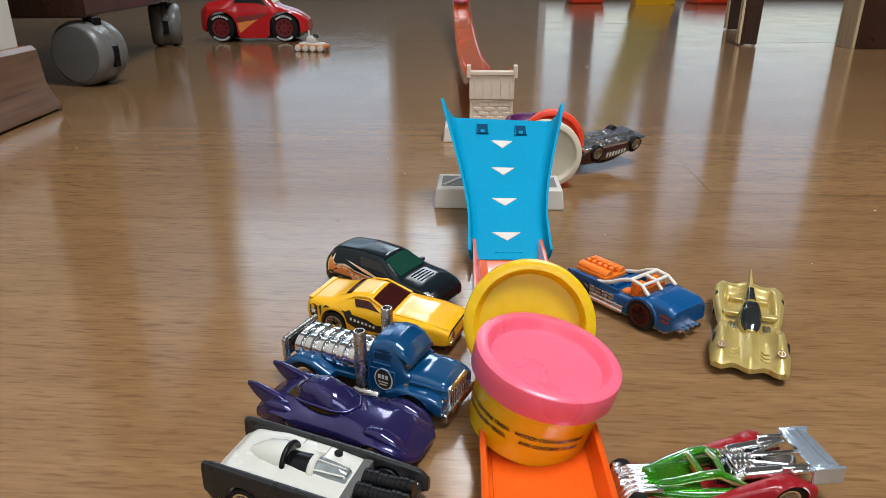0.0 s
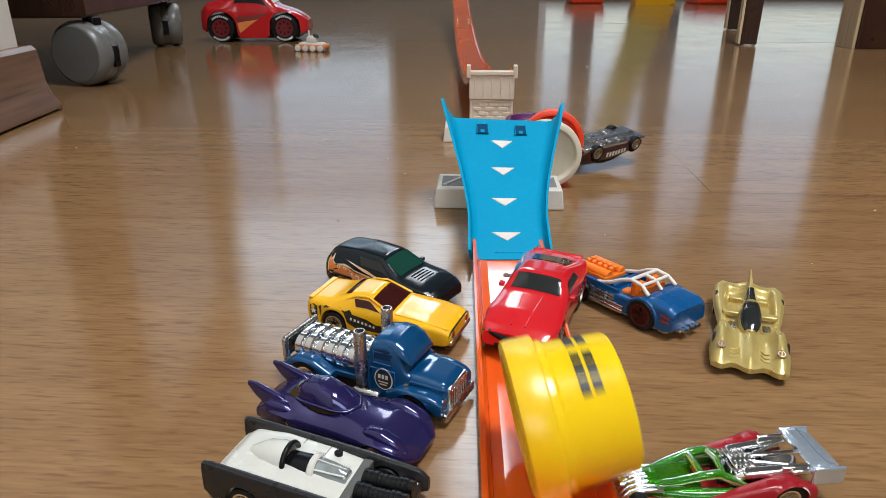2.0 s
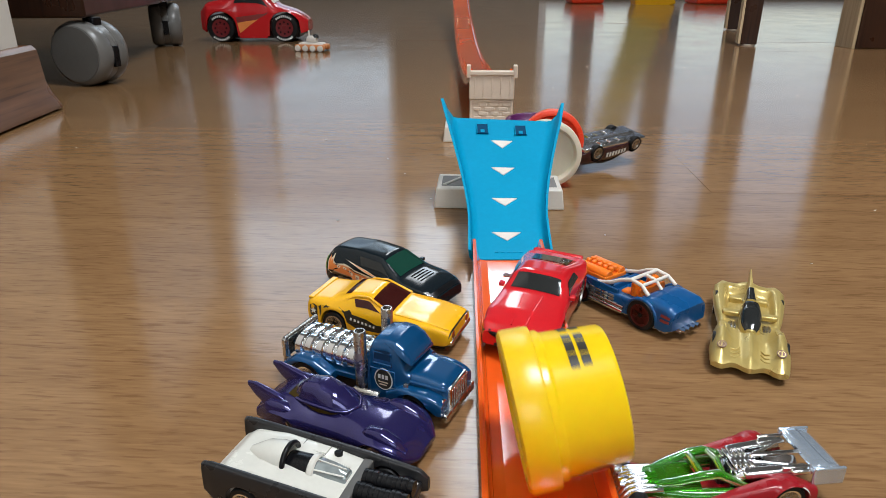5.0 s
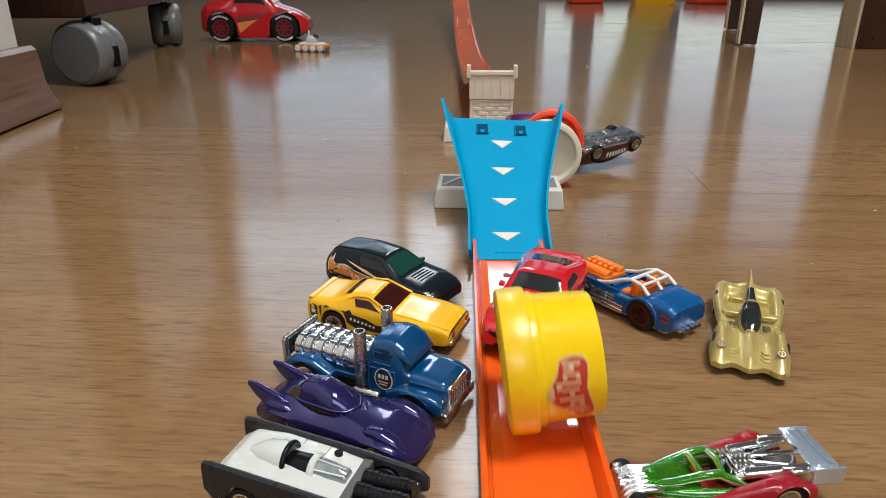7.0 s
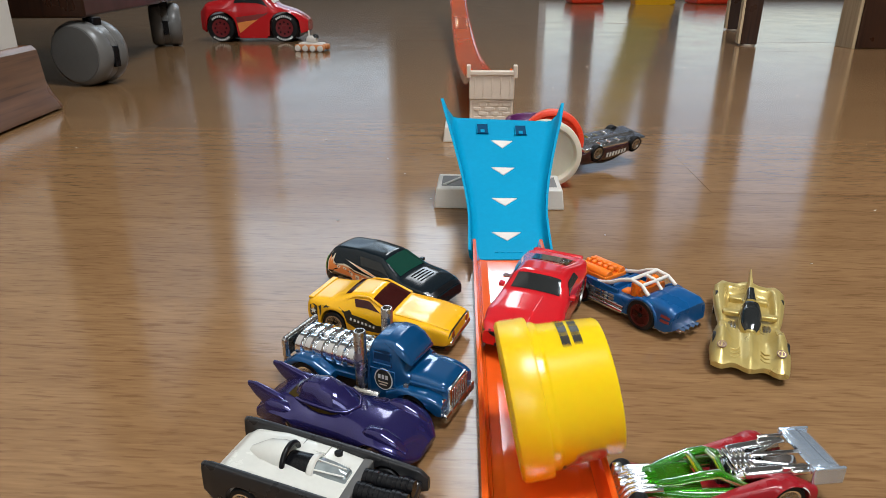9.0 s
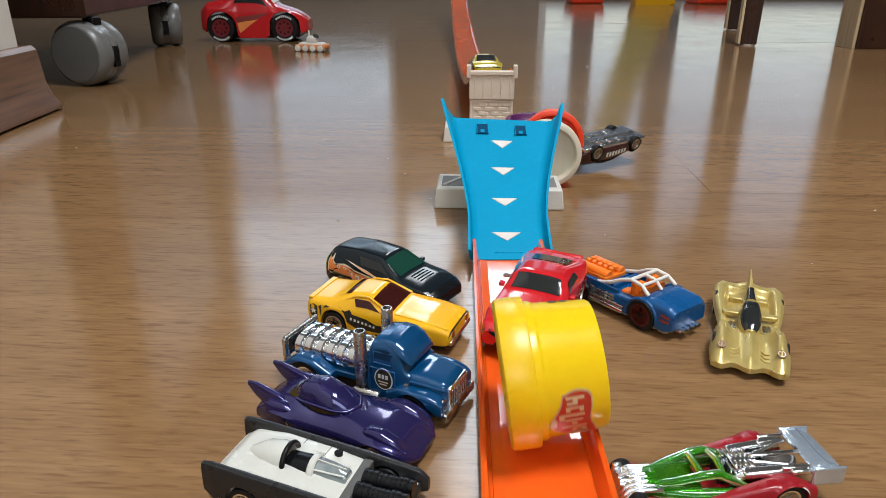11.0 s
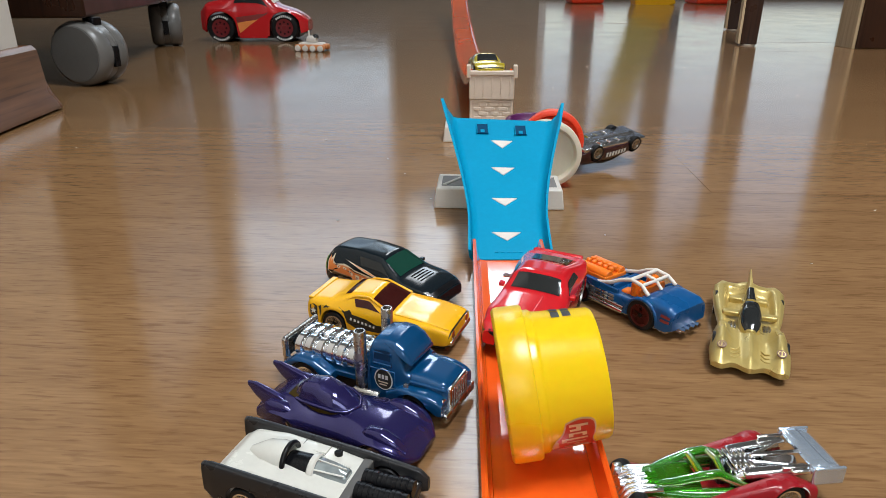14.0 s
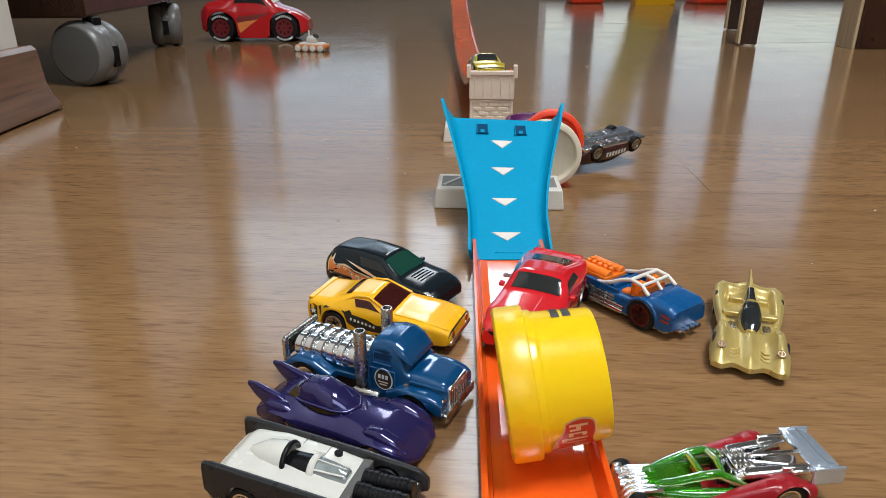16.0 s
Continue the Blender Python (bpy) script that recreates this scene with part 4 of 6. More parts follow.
    part("chassis", mm_box(-38, 37, -8.5, 8.5, 3, 11, 0.8), BLACK_PL, th)
    part("deck_plate", mm_box(-36, 4, -11, 11, 9.5, 12, 0.5), TRUCK_BLUE, th)
    wheels(th, 25, -26, 12.0, 6, 7.2, 5, CHROME, yr=12.6)
    return th


def purple_racer(m):
    th = thing("toy_car", "metallic purple toy racer with two pointed fins", "toy car", m, "toy cars")
    sh = Shell([(-37, 11, 5, 11, 9, 12, 0.4), (-34, 14.5, 4, 13, 11, 14, 0.6), (-26, 16, 3.5, 13.5, 9.5, 17, 1.0), (-17, 16, 3.5, 12.5, 10.2, 17, 1.6), (-7, 15, 3.5, 11.8, 10.4, 14.6, 1.6), (3, 15, 3.5, 11.5, 10.5, 14.6, 1.8), (13, 16.4, 3.5, 12, 12, 14.8, 1.8), (24, 17.4, 3.5, 13, 13, 14.2, 1.4), (32, 17, 3.5, 11.5, 12.6, 12, 1.0), (37, 14.5, 3.5, 8, 10.5, 9.0, 0.7), (39.5, 10.5, 4, 6, 7, 6.8, 0.4), (40.6, 6.0, 4.4, 5.2, 3.6, 5.6, 0.2)], [(23, 5.5, 6.3), (-23, 6, 6.8)], soft=1.8)
    b = sh.body("body", PURPLE, th)
    for s in (1, -1):
        bulge = Shell([(14, 1.5, 8, 12.4, 1.2, 12.6, 0.2), (19, 3.6, 8, 13, 2.6, 15.6, 0.6), (25, 4.2, 7, 13, 2.8, 16.0, 0.7), (32, 3.6, 6, 11, 2.4, 13.2, 0.5), (36.5, 1.8, 6, 8, 1.2, 9.2, 0.2)], soft=1.6)
        bo = bulge.body("fender_bulge", PURPLE, th, nx=32)
        bo.location.y = s * 0.0108
        bulge2 = Shell([(-37, 2, 7, 10, 1.4, 11, 0.2), (-30, 4, 7, 13, 2.6, 16.4, 0.6), (-22, 4, 7, 13, 2.6, 16.4, 0.6), (-14, 1.5, 7, 11, 1.2, 12.5, 0.2)], soft=1.6)
        bo = bulge2.body("fender_bulge", PURPLE, th, nx=32)
        bo.location.y = s * 0.0112
        fin = Shell([(-43, 0.8, 19.8, 20.4, 0.6, 21.2, 0.2), (-39, 1.6, 16.0, 18, 1.0, 21.4, 0.3), (-33, 2.2, 12, 16, 1.3, 20.0, 0.4), (-26, 2.2, 12, 14.5, 1.3, 18.0, 0.3), (-21, 1.2, 12, 13.5, 0.8, 15.0, 0.2)], soft=0.7)
        fo = fin.body("fin", PURPLE, th, nx=34)
        fo.location.y = s * 0.0092
        for i in range(4):
            part("body_ridge", mm_tube([(2 + i * 2.2, s * (7.2 + i * 1.0), 16.0 - i * 0.7), (8 + i * 2, s * (8.8 + i * 0.9), 14.4 - i * 0.5), (15 + i, s * (11.5 + i * 0.6), 13.2 - i * 0.5)], [0.35, 0.55, 0.3], 8), PURPLE, th)
    sh.patch("rear_window", [(-24, -1.2), (-18.5, -1.5), (-18.5, 1.5), (-24, 1.2)], material("gold_window", (0.045, 0.028, 0.006), 0.12), th, "", 0.2)
    dome = Shell([(-21, 5.0, 11, 16, 4.0, 19.5, 0.6), (-17, 8.2, 11, 16.5, 6.0, 22.6, 1.6), (-9, 9.2, 11, 16.5, 6.6, 23.6, 2.0), (-1, 8.8, 11, 15.8, 6.2, 21.2, 1.8), (5, 6.6, 11, 14.8, 4.6, 17.8, 1.0), (8, 3.6, 11, 14, 2.6, 16.0, 0.4)], soft=1.6)
    dome.body("canopy", PURPLE, th, "domed purple canopy", nx=48)
    for s in (1, -1):
        dome.patch("cockpit_side_window", [(-15, s * 3.0), (3.5, s * 3.0), (5.5, s * 4.2), (-12, s * 4.2)], material("gold_window", (0.06, 0.038, 0.008), 0.12), th, "gold tinted window", 0.25)
    part("canopy_seam", mm_tube([(-19, 7.4, 17.6), (-15, 8.8, 17.9), (-9, 9.3, 18.0), (0, 8.8, 17.2), (5.5, 6.2, 16.4), (8.6, 0, 16.4), (5.5, -6.2, 16.4), (0, -8.8, 17.2), (-9, -9.3, 18.0), (-15, -8.8, 17.9), (-19, -7.4, 17.6)], 0.8, 8), PURPLE, th)
    part("chassis", mm_box(-33, 33, -11.5, 11.5, 1.8, 4.5, 0.6), BLACK_PL, th)
    wheels(th, 23, -23, 12.4, 5.5, 6, 4.5, BLACK_PL, ring=STEEL)
    return th


def ivory_jet_car(m):
    th = thing("toy_car", "ivory toy jet car with dark grey side rails and black engine", "toy car", m, "toy cars")
    grey = material("charcoal_paint", (0.020, 0.020, 0.021), 0.28, vary=0.06, spec=0.4)
    sh = Shell([(-38, 12, 8, 15, 11, 15.8, 0.2), (-34, 13.5, 5, 16.5, 12.5, 18.5, 0.4), (-20, 13.8, 5, 17, 12.8, 19.5, 0.5), (0, 13.6, 5, 15.5, 12.6, 17.2, 0.4), (14, 13.4, 5, 13.2, 12.4, 14.4, 0.3)], soft=0.8)
    sh.body("body", WHITE_CAR, th)
    for s in (1, -1):
        rail = Shell([(-41, 1.6, 9, 17, 1.2, 20.5, 0.3), (-37, 2.0, 5, 16, 1.4, 20.8, 0.4), (-12, 2.0, 4, 14, 1.4, 18.6, 0.3), (15, 2.0, 4, 12, 1.4, 16.2, 0.3), (36, 2.0, 4, 10, 1.3, 13.0, 0.3), (39, 1.2, 5, 8, 0.8, 10.0, 0.2)], [(22, 6, 7), (-24, 6.6, 7.6)], soft=0.6)
        r = rail.body("side_rail", grey, th, "dark grey side rail")
        r.location.y = s * 0.0145
        part("side_pipe", mm_tube([(-8, s * 12.2, 14.5), (4, s * 12.0, 13), (13, s * 11.8, 11.5)], 0.8, 8), STEEL, th)
    part("nose_deck", mm_box(13.5, 37, -12.6, 12.6, 5, 9.6, 0.8), grey, th)
    part("seat_shroud", mm_lathe([(0.01, -30), (2.5, -29), (6.2, -22), (7.0, -16), (6.8, -12), (5.8, -11.6), (5.4, -14), (0.01, -15)], 28, "x"), WHITE_CAR, th, "ivory turbine shroud", at=pose(0, 0, 0.0175))
    part("cockpit_well", mm_lathe([(6.4, -12.5), (6.4, -2), (5.9, -1.6), (0.01, -2)], 28, "x"), BLACK_PL, th, at=pose(0, 0, 0.0142))
    part("turbine_ring", mm_lathe([(6.0, -3), (6.6, -2.4), (6.6, -0.6), (6.0, 0), (5.4, -0.2), (5.4, -2.8)], 28, "x"), WHITE_CAR, th, at=pose(0, 0, 0.0150))
    part("turbine_cone", mm_lathe([(5.5, -0.8), (4.9, 5), (3.6, 11.5), (3.2, 12.2), (0.01, 12.2)], 8, "x"), material("grey_canopy", (0.30, 0.34, 0.34), 0.08, 0.3, coat=0.6), th, "faceted clear grey canopy", at=pose(0, 0, 0.0150))
    for i in range(8):
        a = 2 * math.pi * i / 8
        part("turbine_rib", mm_tube([(-0.6, 5.6 * math.cos(a), 15 + 5.6 * math.sin(a)), (11.6, 3.8 * math.cos(a), 15 + 3.8 * math.sin(a))], 0.35, 6), WHITE_CAR, th)
    for y0, y1 in ((1.0, 6.0), (6.4, 11.6)):
        part("hatch_panel", mm_box(-11, -2.5 + y0 * 0.3, y0 + 5.6 if y0 < 2 else y0 + 0.6, y1 + 1.6 if y0 < 2 else y1, 16.6, 18.3 - 0.04 * y0, 0.3), WHITE_CAR, th)
    for x in (-11.5, -1.0):
        part("panel_seam", mm_box(x, x + 0.35, 6.6, 12.2, 17.0, 18.75 if x < -5 else 17.75, 0.1), GREY_WHEEL, th)
    part("dashboard", mm_box(-9, -6.4, -5, 5, 11, 17.2, 0.5), material("bronze_plastic", (0.09, 0.06, 0.03), 0.3, 0.5), th)
    part("cockpit_rim", mm_tube([(-12.2, 6.6 * math.cos(a), 17.5 + 6.6 * math.sin(a)) for a in np.linspace(0, 2 * math.pi, 25)[:-1]], 1.1, 8, True), BLACK_PL, th)
    part("firewall", mm_box(13, 17, -12.5, 12.5, 8, 15.2, 0.6), GREY_WHEEL_D, th)
    part("latch", mm_lathe([(1.7, 0), (1.7, 1.2), (1.3, 1.6), (0.01, 1.6)], 14, "z"), BLACK_PL, th, at=pose(0.0035, 0.0095, 0.0165))
    for s in (1, -1):
        prof, xx = [(0.01, 17)], 17.0
        for k in range(9):
            big = 0.5 if k < 3 or k > 6 else 0.0
            prof += [(3.2 + big, xx), (3.2 + big, xx + 1.4), (3.0 + big, xx + 1.5), (3.0 + big, xx + 1.9)]
            xx += 2.0
        prof += [(3.2, xx), (3.2, xx + 2), (0.01, xx + 2)]
        part("engine_cylinder", mm_lathe(prof, 22, "x"), BLACK_PL, th, "ribbed black engine cylinder", at=pose(0, s * 0.0038, 0.0135))
        part("side_vent", mm_box(16, 24, s * 10 - 1.6, s * 10 + 1.6, 9.4, 11.8, 0.3), BLACK_PL, th)
    for k in range(3):
        part("nose_graphic", mm_box(27 + k * 3.2, 29.4 + k * 3.2, 8.0, 11.4, 9.55, 9.85, 0.1), WHITE_PR if k % 2 == 0 else TRUCK_BLUE, th)
        part("nose_graphic", mm_box(27 + k * 3.2, 29.4 + k * 3.2, -11.4, -8.0, 9.55, 9.85, 0.1), WHITE_PR if k % 2 == 0 else TRUCK_BLUE, th)
    part("chassis", mm_box(-34, 36, -12, 12, 2.2, 6, 0.6), BLACK_PL, th)
    wheels(th, 22, -24, 14.2, 6, 6.6, 4.5, BLACK_PL, ring=CHROME)
    return th


def blue_buggy(m):
    th = thing("toy_car", "blue open toy pickup with orange engine and white roll cage", "toy car", m, "toy cars")
    sh = Shell([(-37, 13, 6, 13, 11.5, 15, 0.2), (-34, 14, 4, 14.5, 12.6, 17.2, 0.5), (-24, 14.4, 4, 14.8, 12.6, 18.3, 0.5), (-17, 14.4, 4, 14.8, 12.6, 17.5, 0.3), (-15, 14, 4, 13, 12.2, 13.6, 0.1), (-1, 14, 4, 12.6, 12.2, 13.2, 0.1), (12, 13.4, 4, 12, 11.8, 12.6, 0.1), (32, 12.4, 4, 11, 11, 12, 0.1), (37, 11, 5, 9.5, 9.6, 10.6, 0.2)], [(21, 6, 7), (-19, 7.2, 8.6)], soft=0.8)
    b = sh.body("body", CAR_BLUE, th)
    part("engine_bed", mm_box(9, 33, -10.4, 10.4, 11.5, 14.2, 0.6), CAR_BLUE, th)
    part("engine_block", mm_box(10, 32, -8.6, 8.6, 12.2, 16.4, 0.8), ORANGE_PL, th, "orange moulded engine")
    for s in (1, -1):
        part("engine_cover", mm_lathe([(0.01, 10.5), (2.6, 10.5), (3.0, 11.2), (3.0, 30.6), (2.6, 31.3), (0.01, 31.3)], 18, "x"), ORANGE_PL, th, at=pose(0, s * 0.0052, 0.0163))
        for k in range(5):
            part("intake", mm_lathe([(1.5, 0), (1.5, 1.6), (1.1, 2.0), (0.01, 1.9)], 12, "z"), ORANGE_PL, th, at=pose(0.0128 + k * 0.004, s * 0.0018, 0.0180))
        part("side_rail", mm_box(-2, 34, s * 12.2 - 0.8, s * 12.2 + 0.8, 11, 15.2, 0.4), CAR_BLUE, th)
        for k in range(4):
            part("vent_fin", mm_box(-1 + k * 4.4, 2.6 + k * 4.4, s * 14.3 - 0.5, s * 14.3 + 0.5, 9.0, 10.4, 0.2), STEEL, b)
            part("vent_fin", mm_box(-1 + k * 4.4, 2.6 + k * 4.4, s * 14.3 - 0.5, s * 14.3 + 0.5, 11.0, 12.2, 0.2), STEEL, b)
        part("side_pipe", mm_tube([(-8, s * 14.6, 5.2), (15, s * 14.6, 5.2)], 1.5, 10), CHROME, th)
        part("side_pipe", mm_tube([(-8, s * 14.4, 7.6), (15, s * 14.4, 7.6)], 1.0, 10), STEEL, th)
        part("seat", mm_box(-11, -7, s * 6 - 3.4, s * 6 + 3.4, 12, 21.0, 1.2), ORANGE_PL, th, "orange seat")
        part("seat_cushion", mm_box(-7, -1, s * 6 - 3.4, s * 6 + 3.4, 11, 14.5, 1.2), ORANGE_PL, th)
        part("cage_bar", mm_tube([(13, s * 11.6, 14.2), (4, s * 11.4, 17.0), (-2, s * 10.8, 20.5), (-8, s * 10.2, 22.6), (-15, s * 10.4, 21.8), (-20, s * 11, 18.2)], 1.05, 10), WHITE_PL, th, "white roll cage bar")
        part("fender_arch", mm_tube([(-19 - 9.2 * math.cos(a), s * 13.8, 7.2 + 9.2 * math.sin(a)) for a in np.linspace(0.1, math.pi - 0.1, 14)], 1.1, 8), CAR_BLUE, th)
        for k in range(2):
            sh.patch("tail_light", [(-35.5, s * (3.2 + k * 0.5)), (-30.5, s * (3.2 + k * 0.5)), (-30.5, s * (3.5 + k * 0.5)), (-35.5, s * (3.5 + k * 0.5))], MAROON_PR, b, "dark red side light", 0.2, 3, 2)
        for k in range(2):
            part("exhaust_tip", mm_tube([(-35, s * (2.2 + k * 3.2), 4.6), (-40, s * (2.2 + k * 3.2), 5.0)], 1.3, 10), CHROME, th)
    part("cage_bar", mm_tube([(-8, 10.2, 22.6), (-8.6, 0, 23.2), (-8, -10.2, 22.6)], 1.05, 10), WHITE_PL, th, "white roll cage bar")
    part("cage_bar", mm_tube([(-15, 10.4, 21.8), (-15.6, 0, 22.2), (-15, -10.4, 21.8)], 0.95, 10), WHITE_PL, th, "white roll cage bar")
    part("cage_bar", mm_tube([(-8.3, 0, 23.0), (-15.4, 0, 22.2), (-19.5, 0, 18.4)], 0.9, 10), WHITE_PL, th, "white roll cage bar")
    part("dashboard", mm_box(2, 6, -11, 11, 11.5, 16, 0.8), CAR_BLUE, th)
    part("orange_bulkhead", mm_box(-14.4, -12.6, -10, 10, 12, 18.5, 0.6), ORANGE_PL, th)
    part("chassis", mm_box(-34, 35, -12, 12, 2.2, 6, 0.6), STEEL, th)
    part("rear_tray", mm_box(-38, -30, -7, 7, 3.2, 4.6, 0.4), CHROME, th)
    red_ring = material("red_rim", (0.10, 0.008, 0.008), 0.3)
    wheels(th, 21, -19, 13.0, 6, 8.2, 4.6, BLACK_PL, ring=red_ring)
    return th


def gold_body(th):
    """One moulded body: nose ridge, two round front fenders, hollow deck, high rear sides and a rear lip."""
    def half(x):
        return np.interp(x, (-39, -34, -22, -8, 0, 8, 18, 28, 36, 41), (14.5, 16.6, 16.6, 15.2, 13.6, 14.0, 16.2, 16.8, 16.2, 15.0))

    def height(x, y):
        a = abs(y)
        z = np.interp(x, (-39, -10, 6, 20, 34, 41), (8.0, 8.0, 8.6, 8.6, 6.6, 5.0))
        z += np.interp(x, (3, 12, 20, 27, 34, 40), (0.4, 3.6, 5.6, 5.2, 3.0, 0.6)) * math.exp(-((a - 12.2) / 3.4) ** 2)
        z += np.interp(x, (-2, 10, 22, 34, 41), (2.0, 3.0, 3.2, 2.0, 0.6)) * math.exp(-(a / (3.4 - 0.03 * x)) ** 2)
        z += np.interp(x, (-39, -34, -20, -6, 4), (3.6, 4.2, 4.2, 3.0, 0.4)) / (1 + math.exp((10.8 - a) / 0.5))
        z += np.interp(x, (-39, -37.5, -34, -31), (3.2, 3.8, 3.4, 0.0)) * (1 - 1 / (1 + math.exp((10.8 - a) / 0.5)))
        return z - 1.4 * max(0.0, a / half(x) - 0.90) / 0.10

    vs = np.linspace(-1, 1, 65)
    verts, faces, nx, nv = [], [], 97, 69
    for i in range(nx):
        row = []
        for v in vs:
            front = 38.6 + 1.5 * math.cos(v * 2 * math.pi * 1.28)
            x = -39 + (front + 39) * i / (nx - 1)
            y = v * half(x)
            row.append((x, y, height(x, y)))
        x0, y0, z0 = row[0]
        x1, y1, z1 = row[-1]
        row = [(x0, y0 * 0.94, 3.6), (x0, y0 * 1.01, (z0 + 3.6) / 2)] + row + [(x1, y1 * 1.01, (z1 + 3.6) / 2), (x1, y1 * 0.94, 3.6)]
        verts += [tuple(c * 0.001 for c in p) for p in row]
    for i in range(nx - 1):
        for k in range(nv - 1):
            faces.append((i * nv + k, (i + 1) * nv + k, (i + 1) * nv + k + 1, i * nv + k + 1))
    for i in (0, nx - 1):
        low = len(verts)
        verts += [(verts[i * nv + k][0], verts[i * nv + k][1], 0.0036) for k in range(nv)]
        for k in range(nv - 1):
            quad = (i * nv + k, i * nv + k + 1, low + k + 1, low + k)
            faces.append(quad if i else quad[::-1])
    return part("body", sharp(raw(verts, faces), 55), GOLD, th)


def gold_racer(m):
    th = thing("toy_car", "metallic gold toy prototype racer with black canopy", "toy car", m, "toy cars")
    gold_body(th)
    for s in (1, -1):
        part("headlight_badge", mm_lathe([(2.0, 0), (2.0, 0.3), (0.01, 0.34)], 20, "z"), BADGE, th, "dark red round badge", at=pose(0.0318, s * 0.0122, 0.0114, 0, 27, 0))
        part("badge_ring", mm_lathe([(1.5, 0.3), (1.5, 0.42), (1.25, 0.42), (1.25, 0.3)], 20, "z"), GOLD, th, at=pose(0.0318, s * 0.0122, 0.0114, 0, 27, 0))
        part("badge_bar", mm_box(-1.0, 1.0, -0.25, 0.25, 0.3, 0.42, 0.1), GOLD, th, at=pose(0.0318, s * 0.0122, 0.0114, 0, 27, 0))
        for k in range(6):
            part("louvre", mm_box(2.5, 9.5, s * (6.0 + k * 0.62) - 0.18, s * (6.0 + k * 0.62) + 0.18, 8.0, 9.5, 0.1), STEEL, th)
        for k in range(5):
            part("fender_slot", mm_box(12.0 + k * 1.5, 12.7 + k * 1.5, s * 12.2 - 1.7, s * 12.2 + 1.7, 10.6 + 0.3 * k, 12.25 + 0.33 * k, 0.15), GOLD, th)
        for k in range(3):
            part("nose_ridge", mm_tube([(26.5 + k * 2.6, s * 4.4, 8.5 - k * 0.6), (28.3 + k * 2.6, s * 6.2, 7.75 - k * 0.55), (28.6 + k * 2.6, s * 8.2, 8.5 - k * 0.6)], [0.25, 0.5, 0.25], 8), GOLD, th)
        part("cross_member", mm_box(-5.5, -1.5, s * 8.2 - 4.2, s * 8.2 + 4.2, 9.6, 12.2, 0.8), GOLD, th)
        part("engine_detail", mm_box(-25, -21, s * 6.0 - 3.0, s * 6.0 + 3.0, 7.6, 11.0, 0.8), GOLD, th)
    can = Shell([(-9, 2.2, 8, 12, 1.6, 15.6, 0.4), (-4, 4.6, 8, 12.5, 3.3, 17.2, 0.8), (3, 5.1, 8, 12.4, 3.7, 16.8, 0.9), (11, 4.5, 8, 11.4, 3.1, 13.8, 0.8), (15.5, 2.2, 8, 10.4, 1.5, 11.4, 0.4)], soft=1.2)
    can.body("canopy_frame", GOLD, th, nx=34)
    can.patch("canopy", [(-4.5, -2.8), (14.6, -2.6), (14.6, 2.6), (-4.5, 2.8)], DARK_GLASS, th, "glossy black canopy", 0.25, 14, 14)
    tail = Shell([(-39, 0.5, 14, 19.4, 0.3, 20.4, 0.1), (-30, 1.0, 9, 16, 0.6, 19.4, 0.2), (-18, 2.4, 8, 12, 1.4, 17.6, 0.4), (-8, 3.0, 8, 12, 2.2, 16.6, 0.5)], soft=1.0)
    tail.body("tail_spine", GOLD, th, nx=34)
    tail.patch("intake", [(-20, -3.2), (-8.6, -3.2), (-8.6, 3.2), (-20, 3.2)], DARK_GLASS, th, "black tapered intake", 0.25)
    part("chassis", mm_box(-33, 33, -11.5, 11.5, 2, 5, 0.6), BLACK_PL, th)
    wheels(th, 22, -23, 13.9, 5.8, 6.2, 4.2, BLACK_PL, ring=STEEL)
    return th


